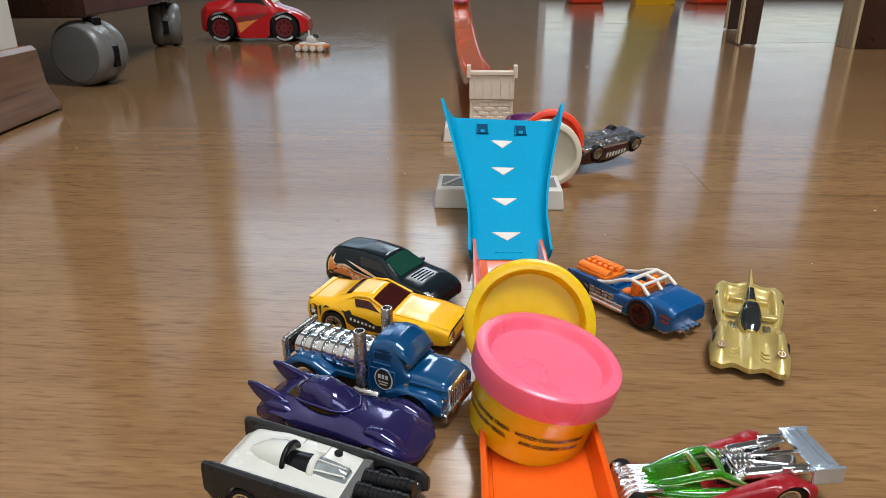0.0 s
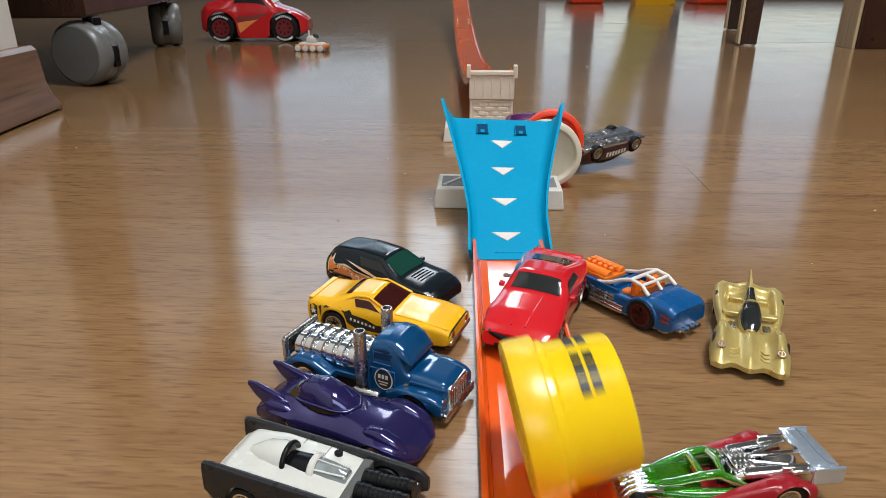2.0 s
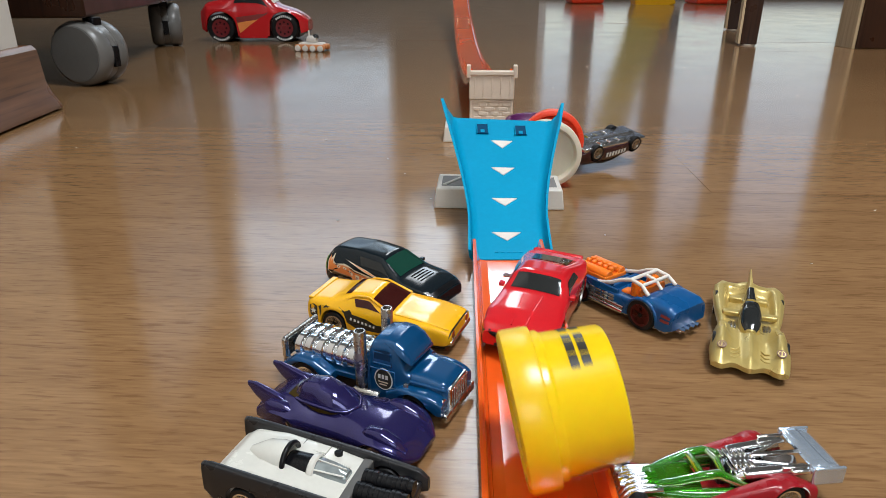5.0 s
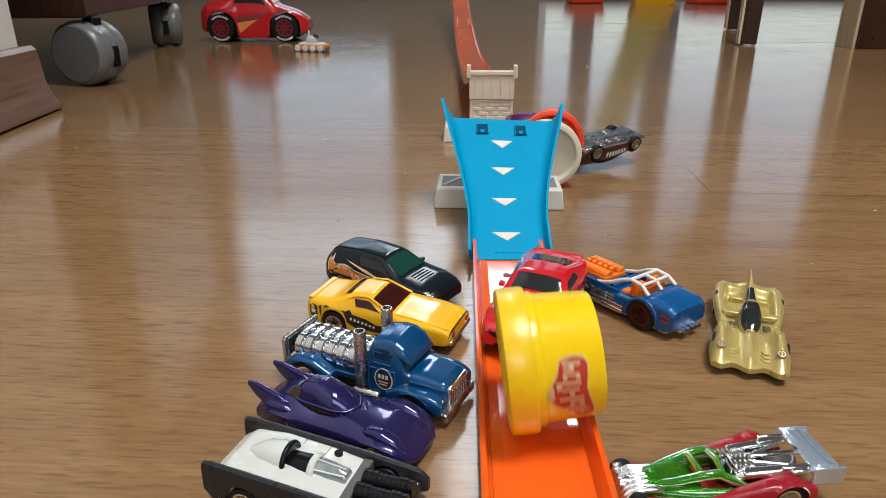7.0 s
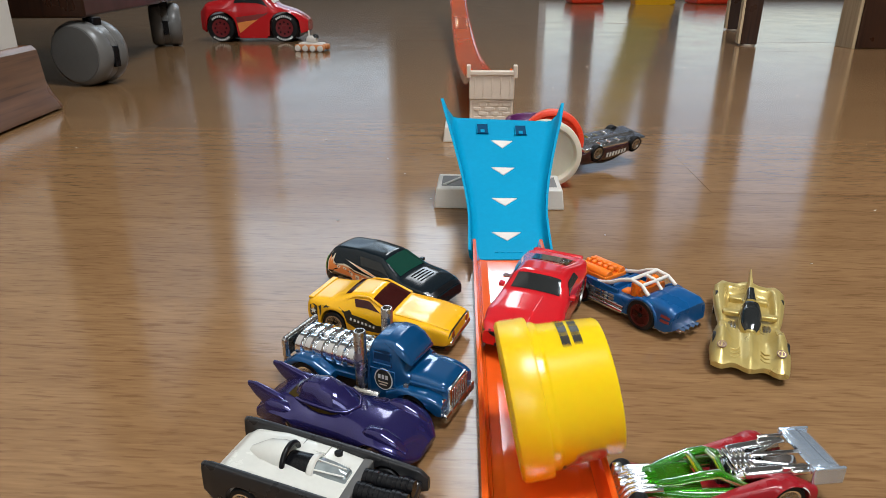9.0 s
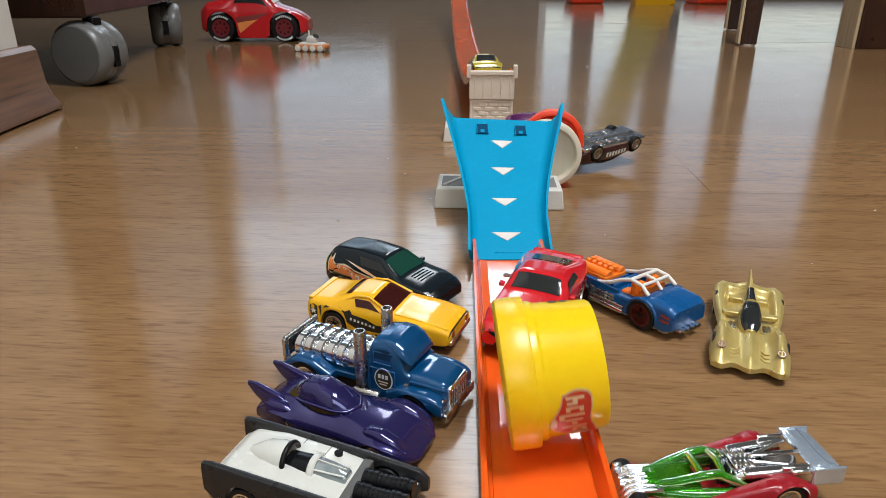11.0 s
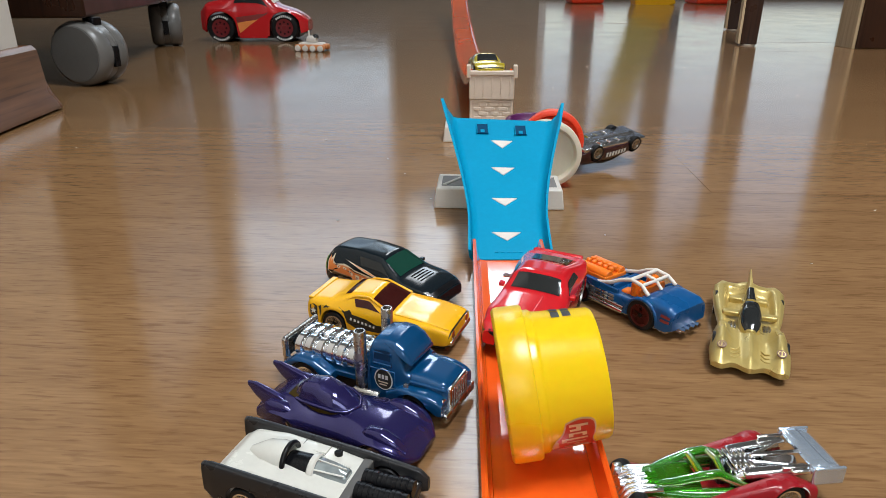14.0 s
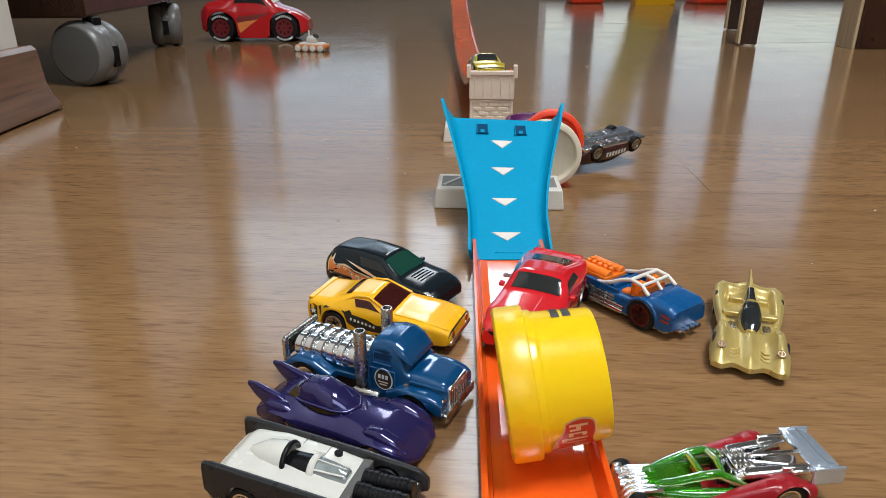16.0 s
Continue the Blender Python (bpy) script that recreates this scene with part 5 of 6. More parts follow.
def green_dragster(m):
    th = thing("toy_car", "clear green and red toy dragster with chrome engine and wing", "toy car", m, "toy cars")
    red = material("deep_red_plastic", (0.30, 0.008, 0.014), 0.3, vary=0.06)
    cage = Shell([(6, 9.5, 4, 8, 7.5, 9.6, 0.4), (14, 8.6, 4, 8.5, 6.5, 11.6, 0.8), (24, 6.4, 4, 8, 4.6, 10.4, 0.8), (31, 4.6, 4, 6.5, 3.2, 8.0, 0.4)], soft=1.2)
    cage.body("nose_cone", GREEN_CLEAR, th, "clear green nose", nx=34)
    for s in (1, -1):
        part("canopy_bar", mm_tube([(25, s * 3.6, 8.6), (15, s * 5.8, 11), (6, s * 6.8, 13.6), (0, s * 7.0, 14.2), (-6, s * 8.2, 11.6), (-12, s * 8.8, 8.4)], [1.2, 1.7, 1.9, 1.9, 1.8, 1.4], 12), GREEN_CLEAR, th, "clear green canopy bar")
        part("lower_bar", mm_tube([(24, s * 5.0, 6), (10, s * 9.0, 6.4), (-8, s * 10, 6.4)], [1.6, 2.9, 2.6], 12), GREEN_CLEAR, th)
        pod = Shell([(-36, 2.5, 5, 9, 1.8, 10.5, 0.2), (-30, 4.0, 4, 10, 3, 13, 0.5), (-18, 4.4, 4, 10, 3, 13.5, 0.5), (-6, 3.2, 4, 8, 2.2, 10.5, 0.3), (6, 1.2, 4.5, 6, 0.8, 7.0, 0.1)], [(-25, 6.6, 7.4)], soft=1.2)
        po = pod.body("side_pod", red, th, "red side pod", nx=40)
        po.location.y = s * 0.0128
        pod.spot("eye_print", -30, s * 3.6, 2.2, 0.6, WHITE_PR, po, "", 0.3)
        pod.spot("eye_print", -13, s * 3.8, 2.6, 0.6, material("lime_print", (0.45, 0.7, 0.03), 0.4), po, "", 0.3)
        fl = Shell([(20, 0.8, 4, 5, 0.5, 6, 0.1), (27, 2.0, 3.6, 6, 1.4, 7.2, 0.2), (35, 1.0, 4, 5, 0.6, 6, 0.1)], soft=1.0)
        fo = fl.body("front_fin", red, th, nx=20)
        fo.location.y = s * 0.0098
        part("wing_strut", mm_box(-38, -24, s * 9.4 - 0.8, s * 9.4 + 0.8, 15.5, 17.4, 0.4), CHROME, th)
        part("exhaust", box(-0.0125, 0.0125, -0.0021, 0.0021, -0.0016, 0.0016, 0.0009), CHROME, th, "flat-topped chrome exhaust", at=pose(-0.0225, s * 0.0076, 0.0140, 0, 4, s * -4))
        part("exhaust_bend", mm_tube([(-6, s * 4.4, 9), (-9, s * 6.4, 11.6), (-13, s * 7.2, 13.2)], [1.4, 1.7, 1.8], 10), CHROME, th)
        part("cross_brace", mm_tube([(-15, s * 1.5, 14.2), (-24, s * 4.0, 14.8), (-34, s * 8.4, 15.6)], 0.8, 8), CHROME, th)
        for k in range(5):
            part("manifold_rib", mm_box(-14.6 + k * 1.7, -13.6 + k * 1.7, s * 5.2 - 1.5, s * 5.2 + 1.5, 11, 14.2, 0.3), CHROME, th)
            part("engine_bolt", mm_lathe([(0.6, 0), (0.5, 0.6), (0.01, 0.8)], 8, "z"), CHROME, th, at=pose(-0.019 - k * 0.0028, s * 0.0032, 0.0126 + 0.0008 * (k % 2)))
        for k in range(6):
            part("cylinder_fin", mm_box(-16 + k * 1.9, -14.9 + k * 1.9, s * 3.6 - 2.3, s * 3.6 + 2.3, 10, 15.5, 0.3), CHROME, th)
        for k in range(4):
            part("header_pipe", mm_tube([(21, s * (0.9 + k * 2.0), 9.4 - 0.3 * k), (28, s * (0.9 + k * 2.0), 9.9 - 0.4 * k), (33.5, s * (1.1 + k * 2.1), 8.6 - 0.4 * k), (36.5, s * (1.3 + k * 2.2), 4.6)], [0.8, 1.05, 1.05, 0.9], 10), CHROME, th)
    part("windscreen_bar", mm_tube([(6, 6.8, 13.6), (6.6, 0, 14.8), (6, -6.8, 13.6)], 1.5, 10), GREEN_CLEAR, th)
    part("rear_hoop", mm_tube([(-2, 7.0, 14), (-2.5, 0, 15.2), (-2, -7.0, 14)], 1.4, 10), GREEN_CLEAR, th)
    part("cockpit_floor", mm_box(-8, 16, -6.5, 6.5, 4, 6.2, 0.5), red, th)
    part("seat", mm_box(-6, -2.5, -4, 4, 5.5, 13, 1), BLACK_PL, th)
    part("front_engine", mm_lathe([(0.01, 26), (2.6, 26.5), (3.0, 29), (2.6, 31), (3.0, 33), (2.4, 36), (0.01, 36.8)], 20, "x"), CHROME, th, at=pose(0, 0, 0.0070))
    part("front_scoop", mm_box(33, 37, -6.5, -4.2, 7, 12.4, 0.9), CHROME, th)
    part("engine_block", mm_box(-30, -6, -6.8, 6.8, 5, 11.5, 0.8), CHROME, th)
    part("blower", mm_box(-19, -8, -4.2, 4.2, 11, 14.8, 0.9), CHROME, th)
    part("centre_strut", mm_box(-38, -16, -1.0, 1.0, 15.0, 16.6, 0.4), CHROME, th)
    part("gearbox", mm_lathe([(0.01, -34), (4.5, -34), (5.4, -30), (4.4, -25), (5.2, -21), (0.01, -20)], 20, "x"), CHROME, th, at=pose(0, 0, 0.0108))
    # Chrome toned pale blue and less metallic, painting in a bright window's reflection.
    bright = material("wing_chrome_sky_tint", (0.68, 0.80, 0.94), 0.12, 0.75, vary=0.05, coat=0.4)
    blade = Shell([(-47.5, 12.0, 14.6, 15.2, 11.2, 15.8, 0.1), (-45.5, 12.4, 14.0, 15.8, 11.8, 17.4, 0.15), (-41, 12.4, 14.4, 16.8, 11.8, 18.6, 0.2), (-37, 12.0, 15.4, 17.2, 11.4, 18.6, 0.15), (-35.2, 11.4, 16.6, 17.2, 10.8, 17.8, 0.1)], soft=0.8)
    w = blade.body("rear_wing", bright, th, "broad curved chrome rear wing", nx=36)
    for s in (1, -1):
        part("end_plate", mm_box(-47.6, -34.8, s * 12.3 - 0.7, s * 12.3 + 0.7, 10.5, 18.2, 0.6), bright, w)
        part("end_bracket", mm_box(-37, -27, s * 10.6 - 1.0, s * 10.6 + 1.0, 14.6, 16.6, 0.6), CHROME, w)
    part("chassis", mm_box(-34, 34, -5.5, 5.5, 2.4, 5, 0.6), red, th)
    wheels(th, 31, -25, 9.6, 4.6, 6.6, 4.6, CHROME, yr=13.2)
    return th


def silver_flipped(m):
    th = thing("toy_car", "dark red toy car lying upside down, chrome base showing", "toy car", m, "toy cars")
    dark_red = material("maroon_paint", (0.035, 0.005, 0.009), 0.2, vary=0.05, coat=0.5)
    sh = Shell([(-35, 12, 6, 12, 10, 14, 0.3), (-31, 14, 4, 13, 11, 16, 0.4), (-18, 14.5, 4, 13, 9, 18, 0.6), (-8, 14.5, 4, 13, 9, 20, 0.8), (2, 14.3, 4, 12.5, 9.5, 19, 0.8), (14, 14, 4, 11.5, 11, 13, 0.6), (30, 13, 4, 9, 10, 10, 0.4), (36, 9, 4.5, 7, 7, 7.6, 0.2)], [(21, 5.8, 6.8), (-21, 6, 7)])
    b = sh.body("body", dark_red, th)
    sh.patch("windscreen", [(3, -1.7), (13, -1.6), (13, 1.6), (3, 1.7)], DARK_GLASS, th)
    for s in (1, -1):
        sh.patch("side_window", [(-14, s * 2.15), (2, s * 2.15), (8, s * 2.7), (-16, s * 2.7)], DARK_GLASS, th)
        for i in range(7):
            sh.patch("lettering_bar", [(-11 + i * 3.3, s * 3.3), (-8.8 + i * 3.3, s * 3.3), (-8.8 + i * 3.3, s * 4.2), (-11 + i * 3.3, s * 4.2)], WHITE_PR, b, "", 0.25, 2, 2)
    silver = material("silver_plastic", (0.70, 0.73, 0.78), 0.09, 1.0, vary=0.1, scale=150, bump=0.4)
    part("base_plate", mm_box(-33, 34, -13.2, 13.2, 2.0, 5.4, 1.0), silver, th, "bright metal base plate")
    part("base_rib", mm_box(-30, 30, -2.5, 2.5, 0.8, 2.4, 0.6), silver, th)
    for i, x in enumerate((-10, 0, 10)):
        part("base_panel", mm_box(x - 4, x + 4, -10, -4, 1.2, 2.6, 0.5), silver, th)
        part("base_panel", mm_box(x - 4, x + 4, 4, 10, 1.2, 2.6, 0.5), silver, th)
    wheels(th, 21, -21, 12.8, 5.8, 6.2, 4.4, STEEL)
    return th


def red_coupe(m):
    th = thing("toy_car", "glossy red die-cast toy muscle coupe", "toy car", m, "toy cars")
    sh = Shell([(-36, 12.5, 7, 14, 11.5, 16.5, 0.2), (-34, 14.8, 5, 16, 13, 18.0, 0.4), (-28, 15.8, 4, 16, 12.6, 18.3, 0.5), (-11, 15.4, 4, 15.6, 10.4, 21.8, 0.9), (0.5, 15, 4, 15, 10.6, 22.2, 1.0), (9.5, 15, 4, 14.4, 12.8, 16.4, 0.9), (24, 15.4, 4, 13.4, 13, 14.8, 0.9), (33, 14.8, 4, 11.6, 12.8, 12.6, 0.6), (37, 12.6, 4.6, 9.4, 10.8, 10.2, 0.4)], [(21.5, 6, 7), (-21.5, 6.2, 7.2)])
    b = sh.body("body", RED_PAINT, th)
    sh.patch("windscreen", [(1.8, -1.65), (8.8, -1.62), (8.8, 1.62), (1.8, 1.65)], DARK_GLASS, th, "dark windscreen")
    sh.patch("rear_window", [(-27, -1.3), (-14.5, -1.45), (-14.5, 1.45), (-27, 1.3)], DARK_GLASS, th)
    for s in (1, -1):
        sh.patch("side_window", [(-12, s * 2.25), (-0.5, s * 2.25), (5.5, s * 2.68), (-13, s * 2.68)], DARK_GLASS, th)
        sh.patch("headlight", [(35.2, s * 3.1), (36.5, s * 2.5), (36.4, s * 3.0), (35.0, s * 3.6)], DARK_GLASS, th)
        part("hood_crease", mm_tube([(10, s * 4.2, 16.75), (22, s * 3.4, 15.5), (33, s * 2.8, 13.0)], 0.5, 6), RED_PAINT, th)
        part("door_mirror", mm_box(3.5, 6.5, s * 15.4 - 1.2, s * 15.4 + 1.2, 15.2, 17, 0.5), RED_PAINT, th)
    for s in (1, -1):
        part("grille", mm_tube([(37.9, 0, 8.2), (37.3, s * 5, 8.8), (36.0, s * 10.8, 10.0)], [1.5, 1.3, 1.0], 8), BLACK_PL, th)
    part("lower_grille", mm_box(35.4, 37.6, -8, 8, 4.6, 5.9, 0.4), BLACK_PL, th)
    part("grille_emblem", mm_box(38.2, 38.9, -1.3, 1.3, 8.2, 9.0, 0.2), STEEL, th)
    part("spoiler", mm_box(-36.4, -33.2, -11.8, 11.8, 16.6, 18.5, 0.8), RED_PAINT, th)
    part("chassis", mm_box(-34, 34, -12.5, 12.5, 2.2, 6, 0.6), BLACK_PL, th)
    wheels(th, 21.5, -21.5, 13.3, 6, 6.2, 4, STEEL)
    return th


def yellow_coupe(m):
    th = thing("toy_car", "yellow toy coupe with dark glass waiting on the tower", "toy car", m, "toy cars")
    sh = Shell([(-33, 11.5, 6, 12, 10, 13.5, 0.2), (-30, 13.5, 4, 13.5, 11.5, 15, 0.4), (-18, 14.2, 4, 13.5, 10, 17.5, 0.6), (-10, 14, 4, 13.2, 9.2, 19.3, 0.8), (-1, 14, 4, 13, 9.2, 19, 0.8), (10, 13.8, 4, 12, 11.5, 12.8, 0.8), (24, 13.6, 4, 10.6, 11.5, 11, 0.7), (31, 12.6, 4, 9, 10.5, 9.4, 0.5), (34, 10, 4.6, 7.5, 8, 8, 0.3)], [(20, 5.6, 6.5), (-20, 5.8, 6.7)])
    sh.body("body", LIME_PAINT, th)
    sh.patch("windscreen", [(-0.4, -1.75), (9.2, -1.65), (9.2, 1.65), (-0.4, 1.75)], DARK_GLASS, th)
    for s in (1, -1):
        sh.patch("side_window", [(-12, s * 2.2), (-1, s * 2.2), (5, s * 2.68), (-14, s * 2.68)], DARK_GLASS, th)
    sh.patch("grille", [(31.5, -3.2), (33.2, -2.6), (33.2, 2.6), (31.5, 3.2)], BLACK_PL, th)
    part("chassis", mm_box(-31, 31, -12, 12, 2, 5.6, 0.6), BLACK_PL, th)
    wheels(th, 20, -20, 12.2, 5.6, 5.8, 4, STEEL)
    return th


black_wagon(at_car(-0.0260, 0.3167, -33, 0.937))
yellow_muscle(at_car(-0.0254, 0.2774, -20.5, 0.923))
blue_truck(at_car(-0.0262, 0.2292, -25, 0.909))
purple_racer(at_car(-0.0350, 0.2011, -24, 0.804))
ivory_jet_car(at_car(-0.0375, 0.1665, -18, 0.798))
blue_buggy(at_car(0.0907, 0.2987, 126, 0.900))
gold_racer(at_car(0.1362, 0.2688, -111.5, 0.925))
green_dragster(at_car(0.0830, 0.1717, 186, 0.80))
silver_flipped(Matrix.Translation((0.1345, 0.5600, 0.0270)) @ Matrix.Rotation(radians(34), 4, "Z") @ Matrix.Rotation(radians(-2), 4, "Y") @ Matrix.Rotation(radians(190), 4, "X") @ Matrix.Scale(1.05, 4))
RED_END = (0.0432, 0.2815, 0.0032, -111.5, 0, -3)
red_car = red_coupe(at_car(0.0432, 0.2815, -111.5, 1.06, 0.003))
yellow_car_top = yellow_coupe(at_car(0.0445, 0.688, -92, 1.05, 0.0575))


# ---- things at the room's far side ----
def castor(parent, x, y, turn, r=0.052, top=0.12):
    c = part("castor", mm_box(-9, 9, -9, 9, r * 1000, top * 1000, 2), BLACK_PL, parent, "grey twin-wheel castor", at=pose(x, y, 0, 0, 0, turn))
    for s in (1, -1):
        part("castor_wheel", lathe([(0.004, s * 0.007), (r * 0.97, s * 0.007), (r, s * 0.010), (r, s * 0.019), (r * 0.96, s * 0.026), (r * 0.86, s * 0.030), (0.0001, s * 0.031)], 44, "y"), GREY_WHEEL, c, at=pose(0.012, 0, r))
        part("wheel_cap", lathe([(r * 0.84, s * 0.0285), (r * 0.83, s * 0.0312), (0.0001, s * 0.0325)], 40, "y"), GREY_WHEEL_C, c, at=pose(0.012, 0, r))
    part("wheel_cover", lathe([(r * 0.55, -0.0065), (r * 0.965, -0.0065), (r * 0.965, 0.0065), (r * 0.55, 0.0065)], 40, "y"), GREY_WHEEL, c, at=pose(0.012, 0, r))
    # wheel_cover fills the gap; this black block paints its shade.
    part("wheel_gap_shade", box(r * 0.86, r * 0.99, -0.0055, 0.0055, -r * 0.42, r * 0.22, 0.001), BLACK_PL, c, "black block painting the shaded gap between the wheels", at=pose(0.012, 0, r, 0, 0, 180))
    return c


def rolling_cabinet():
    th = thing("rolling_cabinet", "dark wooden cabinet on grey twin-wheel castors", "cabinet", pose(-0.523, 1.012, 0, 0, 0, 9))
    part("body", box(-0.42, 0.030, -0.035, 0.62, 0.093, 0.62, 0.004), DARK_WOOD, th)
    castor(th, 0.028, -0.006, 158, 0.0445, 0.093)
    castor(th, 0.008, 0.545, 101, 0.0445, 0.093)
    castor(th, -0.38, 0.02, 30, 0.0445, 0.093)
    castor(th, -0.38, 0.555, 60, 0.0445, 0.093)
    return th


rolling_cabinet()


def big_red_car(m):
    th = thing("toy_car", "large shiny red toy race car with dark wheels", "toy car", m, "large toys")
    red = material("shiny_red_plastic", (0.55, 0.015, 0.018), 0.2, vary=0.05, coat=0.5)
    sh = Shell([(-118, 35, 28, 60, 30, 66, 2), (-105, 50, 20, 72, 44, 84, 3), (-60, 56, 14, 74, 44, 92, 4), (-25, 54, 12, 72, 38, 118, 5), (20, 54, 12, 70, 38, 116, 5), (55, 54, 14, 66, 46, 78, 4), (95, 54, 16, 56, 46, 66, 4), (118, 46, 20, 46, 38, 54, 3), (126, 34, 24, 40, 28, 44, 2)], [(74, 31, 35), (-70, 31, 35)], soft=5)
    b = sh.body("body", red, th, nx=90)
    sh.patch("windscreen", [(24, -1.75), (52, -1.7), (52, 1.7), (24, 1.75)], WHITE_PR, th, "", 0.8)
    for s in (1, -1):
        sh.patch("side_window", [(-28, s * 2.2), (20, s * 2.2), (38, s * 2.7), (-38, s * 2.7)], DARK_GLASS, th, "", 0.8)
        sh.patch("flame_print", [(-34, s * 3.6), (40, s * 3.2), (-2, s * 4.0), (-30, s * 4.6)], MAROON_PR, b, "dark red and orange flame print", 0.6)
        sh.patch("flame_print", [(-32, s * 4.0), (16, s * 3.7), (-6, s * 4.2), (-28, s * 4.8)], ORANGE_PR, b, "", 1.0)
        part("sill", mm_box(-30, 34, s * 50 - 4, s * 50 + 4, 8, 20, 2), red, th)
        for x in (74, -70):
            m2 = pose(x / 1000, s * 0.046, 0.031, 0, 0, 0 if s > 0 else 180)
            w = part("wheel", mm_lathe([(20, -12), (29, -12), (31, -9), (31, 9), (29, 12), (22, 12.5), (20.5, 11), (0.01, 10)], 36), TYRE, th, at=m2)
            part("rim", mm_lathe([(20, 10.2), (19.5, 11.4), (16, 11.0), (7, 10.8), (6, 12), (0.01, 12.3)], 32), material("maroon_rim", (0.16, 0.012, 0.015), 0.35), w)
            for k in range(8):
                a = 2 * math.pi * k / 8
                part("rim_hole", mm_lathe([(2.2, 0), (2.2, 0.5), (0.01, 0.5)], 12), BLACK_PL, w, at=pose(0.0125 * math.cos(a), 0.0109, 0.0125 * math.sin(a)))
            for a0 in (90, 270):
                for k in range(9):
                    a = radians(a0 + (k - 4) * 10)
                    part("lettering_bar", mm_box(-1.3, 1.3, -0.3, 0.3, -2.2, 2.2, 0.1), WHITE_PR, w, at=pose(0.0255 * math.cos(a), 0.0126, 0.0255 * math.sin(a), 0, -math.degrees(a) + 90, 0))
    part("chassis", mm_box(-100, 105, -40, 40, 8, 26, 3), BLACK_PL, th)
    part("mouth", mm_box(112, 126, -24, 24, 18, 26, 3), BLACK_PL, th)
    return th


big_red_car(pose(-0.440, 1.695, 0, 0, 0, 2))


def small_tank(m):
    th = thing("toy_tank", "small white and orange toy vehicle", "toy car", m, "toy cars")
    orange = material("pale_orange", (0.62, 0.24, 0.08), 0.45, vary=0.2)
    part("hull", mm_box(-26, 26, -13, 13, 6, 17, 4), WHITE_PL, th)
    for s in (1, -1):
        part("track_guard", mm_box(-32, 32, s * 15 - 5, s * 15 + 5, 2, 14, 4), orange, th)
        for x in (-24, -8, 8, 24):
            part("road_wheel", mm_lathe([(6, 0), (6, 3), (4, 3.6), (0.01, 3.4)], 18), WHITE_PL, th, at=pose(x / 1000, s * 0.0185, 0.0066, 0, 0, 0 if s > 0 else 180))
    part("cabin", mm_box(-12, 12, -9, 9, 17, 30, 4, 0.2), WHITE_PL, th)
    part("dome", mm_lathe([(7, 0), (6.4, 3), (4, 6), (0.01, 7)], 20, "z"), DARK_GLASS, th, at=pose(0.008, 0, 0.0265))
    part("antenna", mm_tube([(-6, 0, 30), (-6, 0, 40)], 2.0, 8), WHITE_PL, th)
    part("nose", mm_box(20, 34, -9, 9, 5, 14, 3), orange, th)
    return th


small_tank(pose(-0.268, 1.455, 0, 0, 0, -12))


def tapered_leg(parent, x, y, h):
    bm = box(-0.024, 0.024, -0.024, 0.024, 0, h, 0.002)
    for v in bm.verts:
        k = 0.70 + 0.30 * v.co.z / h
        v.co.x *= k
        v.co.y *= k
    leg = part("leg", bm, DARK_WOOD, parent, at=pose(x, y, 0.003))
    part("pale_face", box(-0.0225, -0.0172, -0.0165, 0.0165, 0.001, h - 0.01, 0.0005), PALE_WOOD, leg, "pale side face")
    part("felt_pad", lathe([(0.0001, -0.003), (0.016, -0.003), (0.017, -0.001), (0.015, 0.001), (0.0001, 0.001)], 20, "z"), WHITE_PL, leg)
    return leg


def console():
    """A narrow console on two tapered legs."""
    th = thing("console_table", "narrow dark wooden console with tapered legs", "table", pose(0.674, 1.572, 0, 0, 0, -14))
    tapered_leg(th, 0, 0, 0.62)
    tapered_leg(th, 0.028, 0.44, 0.62)
    part("tabletop", box(-0.05, 0.06, -0.08, 0.53, 0.625, 0.65, 0.004), DARK_WOOD, th)
    return th


console()
tb = thing("dining_table", "dark wooden table on panel legs with pale edges", "table", pose(0.865, 1.490, 0))
for dx in (0.0, 0.95):
    pl = part("panel_leg", box(0.004 + dx, 0.34 + dx, 0.0, 0.07, 0.0, 0.72, 0.003), DARK_WOOD, tb)
    part("pale_edge", box(-0.004 + dx, 0.0036 + dx, 0.002, 0.068, 0.0, 0.719, 0.001), PALE_WOOD, pl, "pale wooden edge")
part("tabletop", box(-0.02, 1.40, -0.30, 0.42, 0.7205, 0.75, 0.004), DARK_WOOD, tb)


# Plain frames round the added overhead fill, all out of view.
def fill_surround(x, y, w, d, label):
    th = thing("fill_surround", label, "ceiling light", pose(x, y, 2.57), "ceiling lights")
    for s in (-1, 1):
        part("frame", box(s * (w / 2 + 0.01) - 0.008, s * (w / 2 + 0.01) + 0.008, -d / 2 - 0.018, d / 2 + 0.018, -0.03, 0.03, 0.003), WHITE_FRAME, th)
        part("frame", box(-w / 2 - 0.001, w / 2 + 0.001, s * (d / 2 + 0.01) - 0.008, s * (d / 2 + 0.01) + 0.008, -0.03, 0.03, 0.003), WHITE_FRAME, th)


fill_surround(0.20, 3.40, 0.34, 1.2, "long narrow white frame added round the unseen sheen fill")
fill_surround(0.72, -0.15, 0.8, 0.8, "broad square white frame added round the unseen overhead fill")


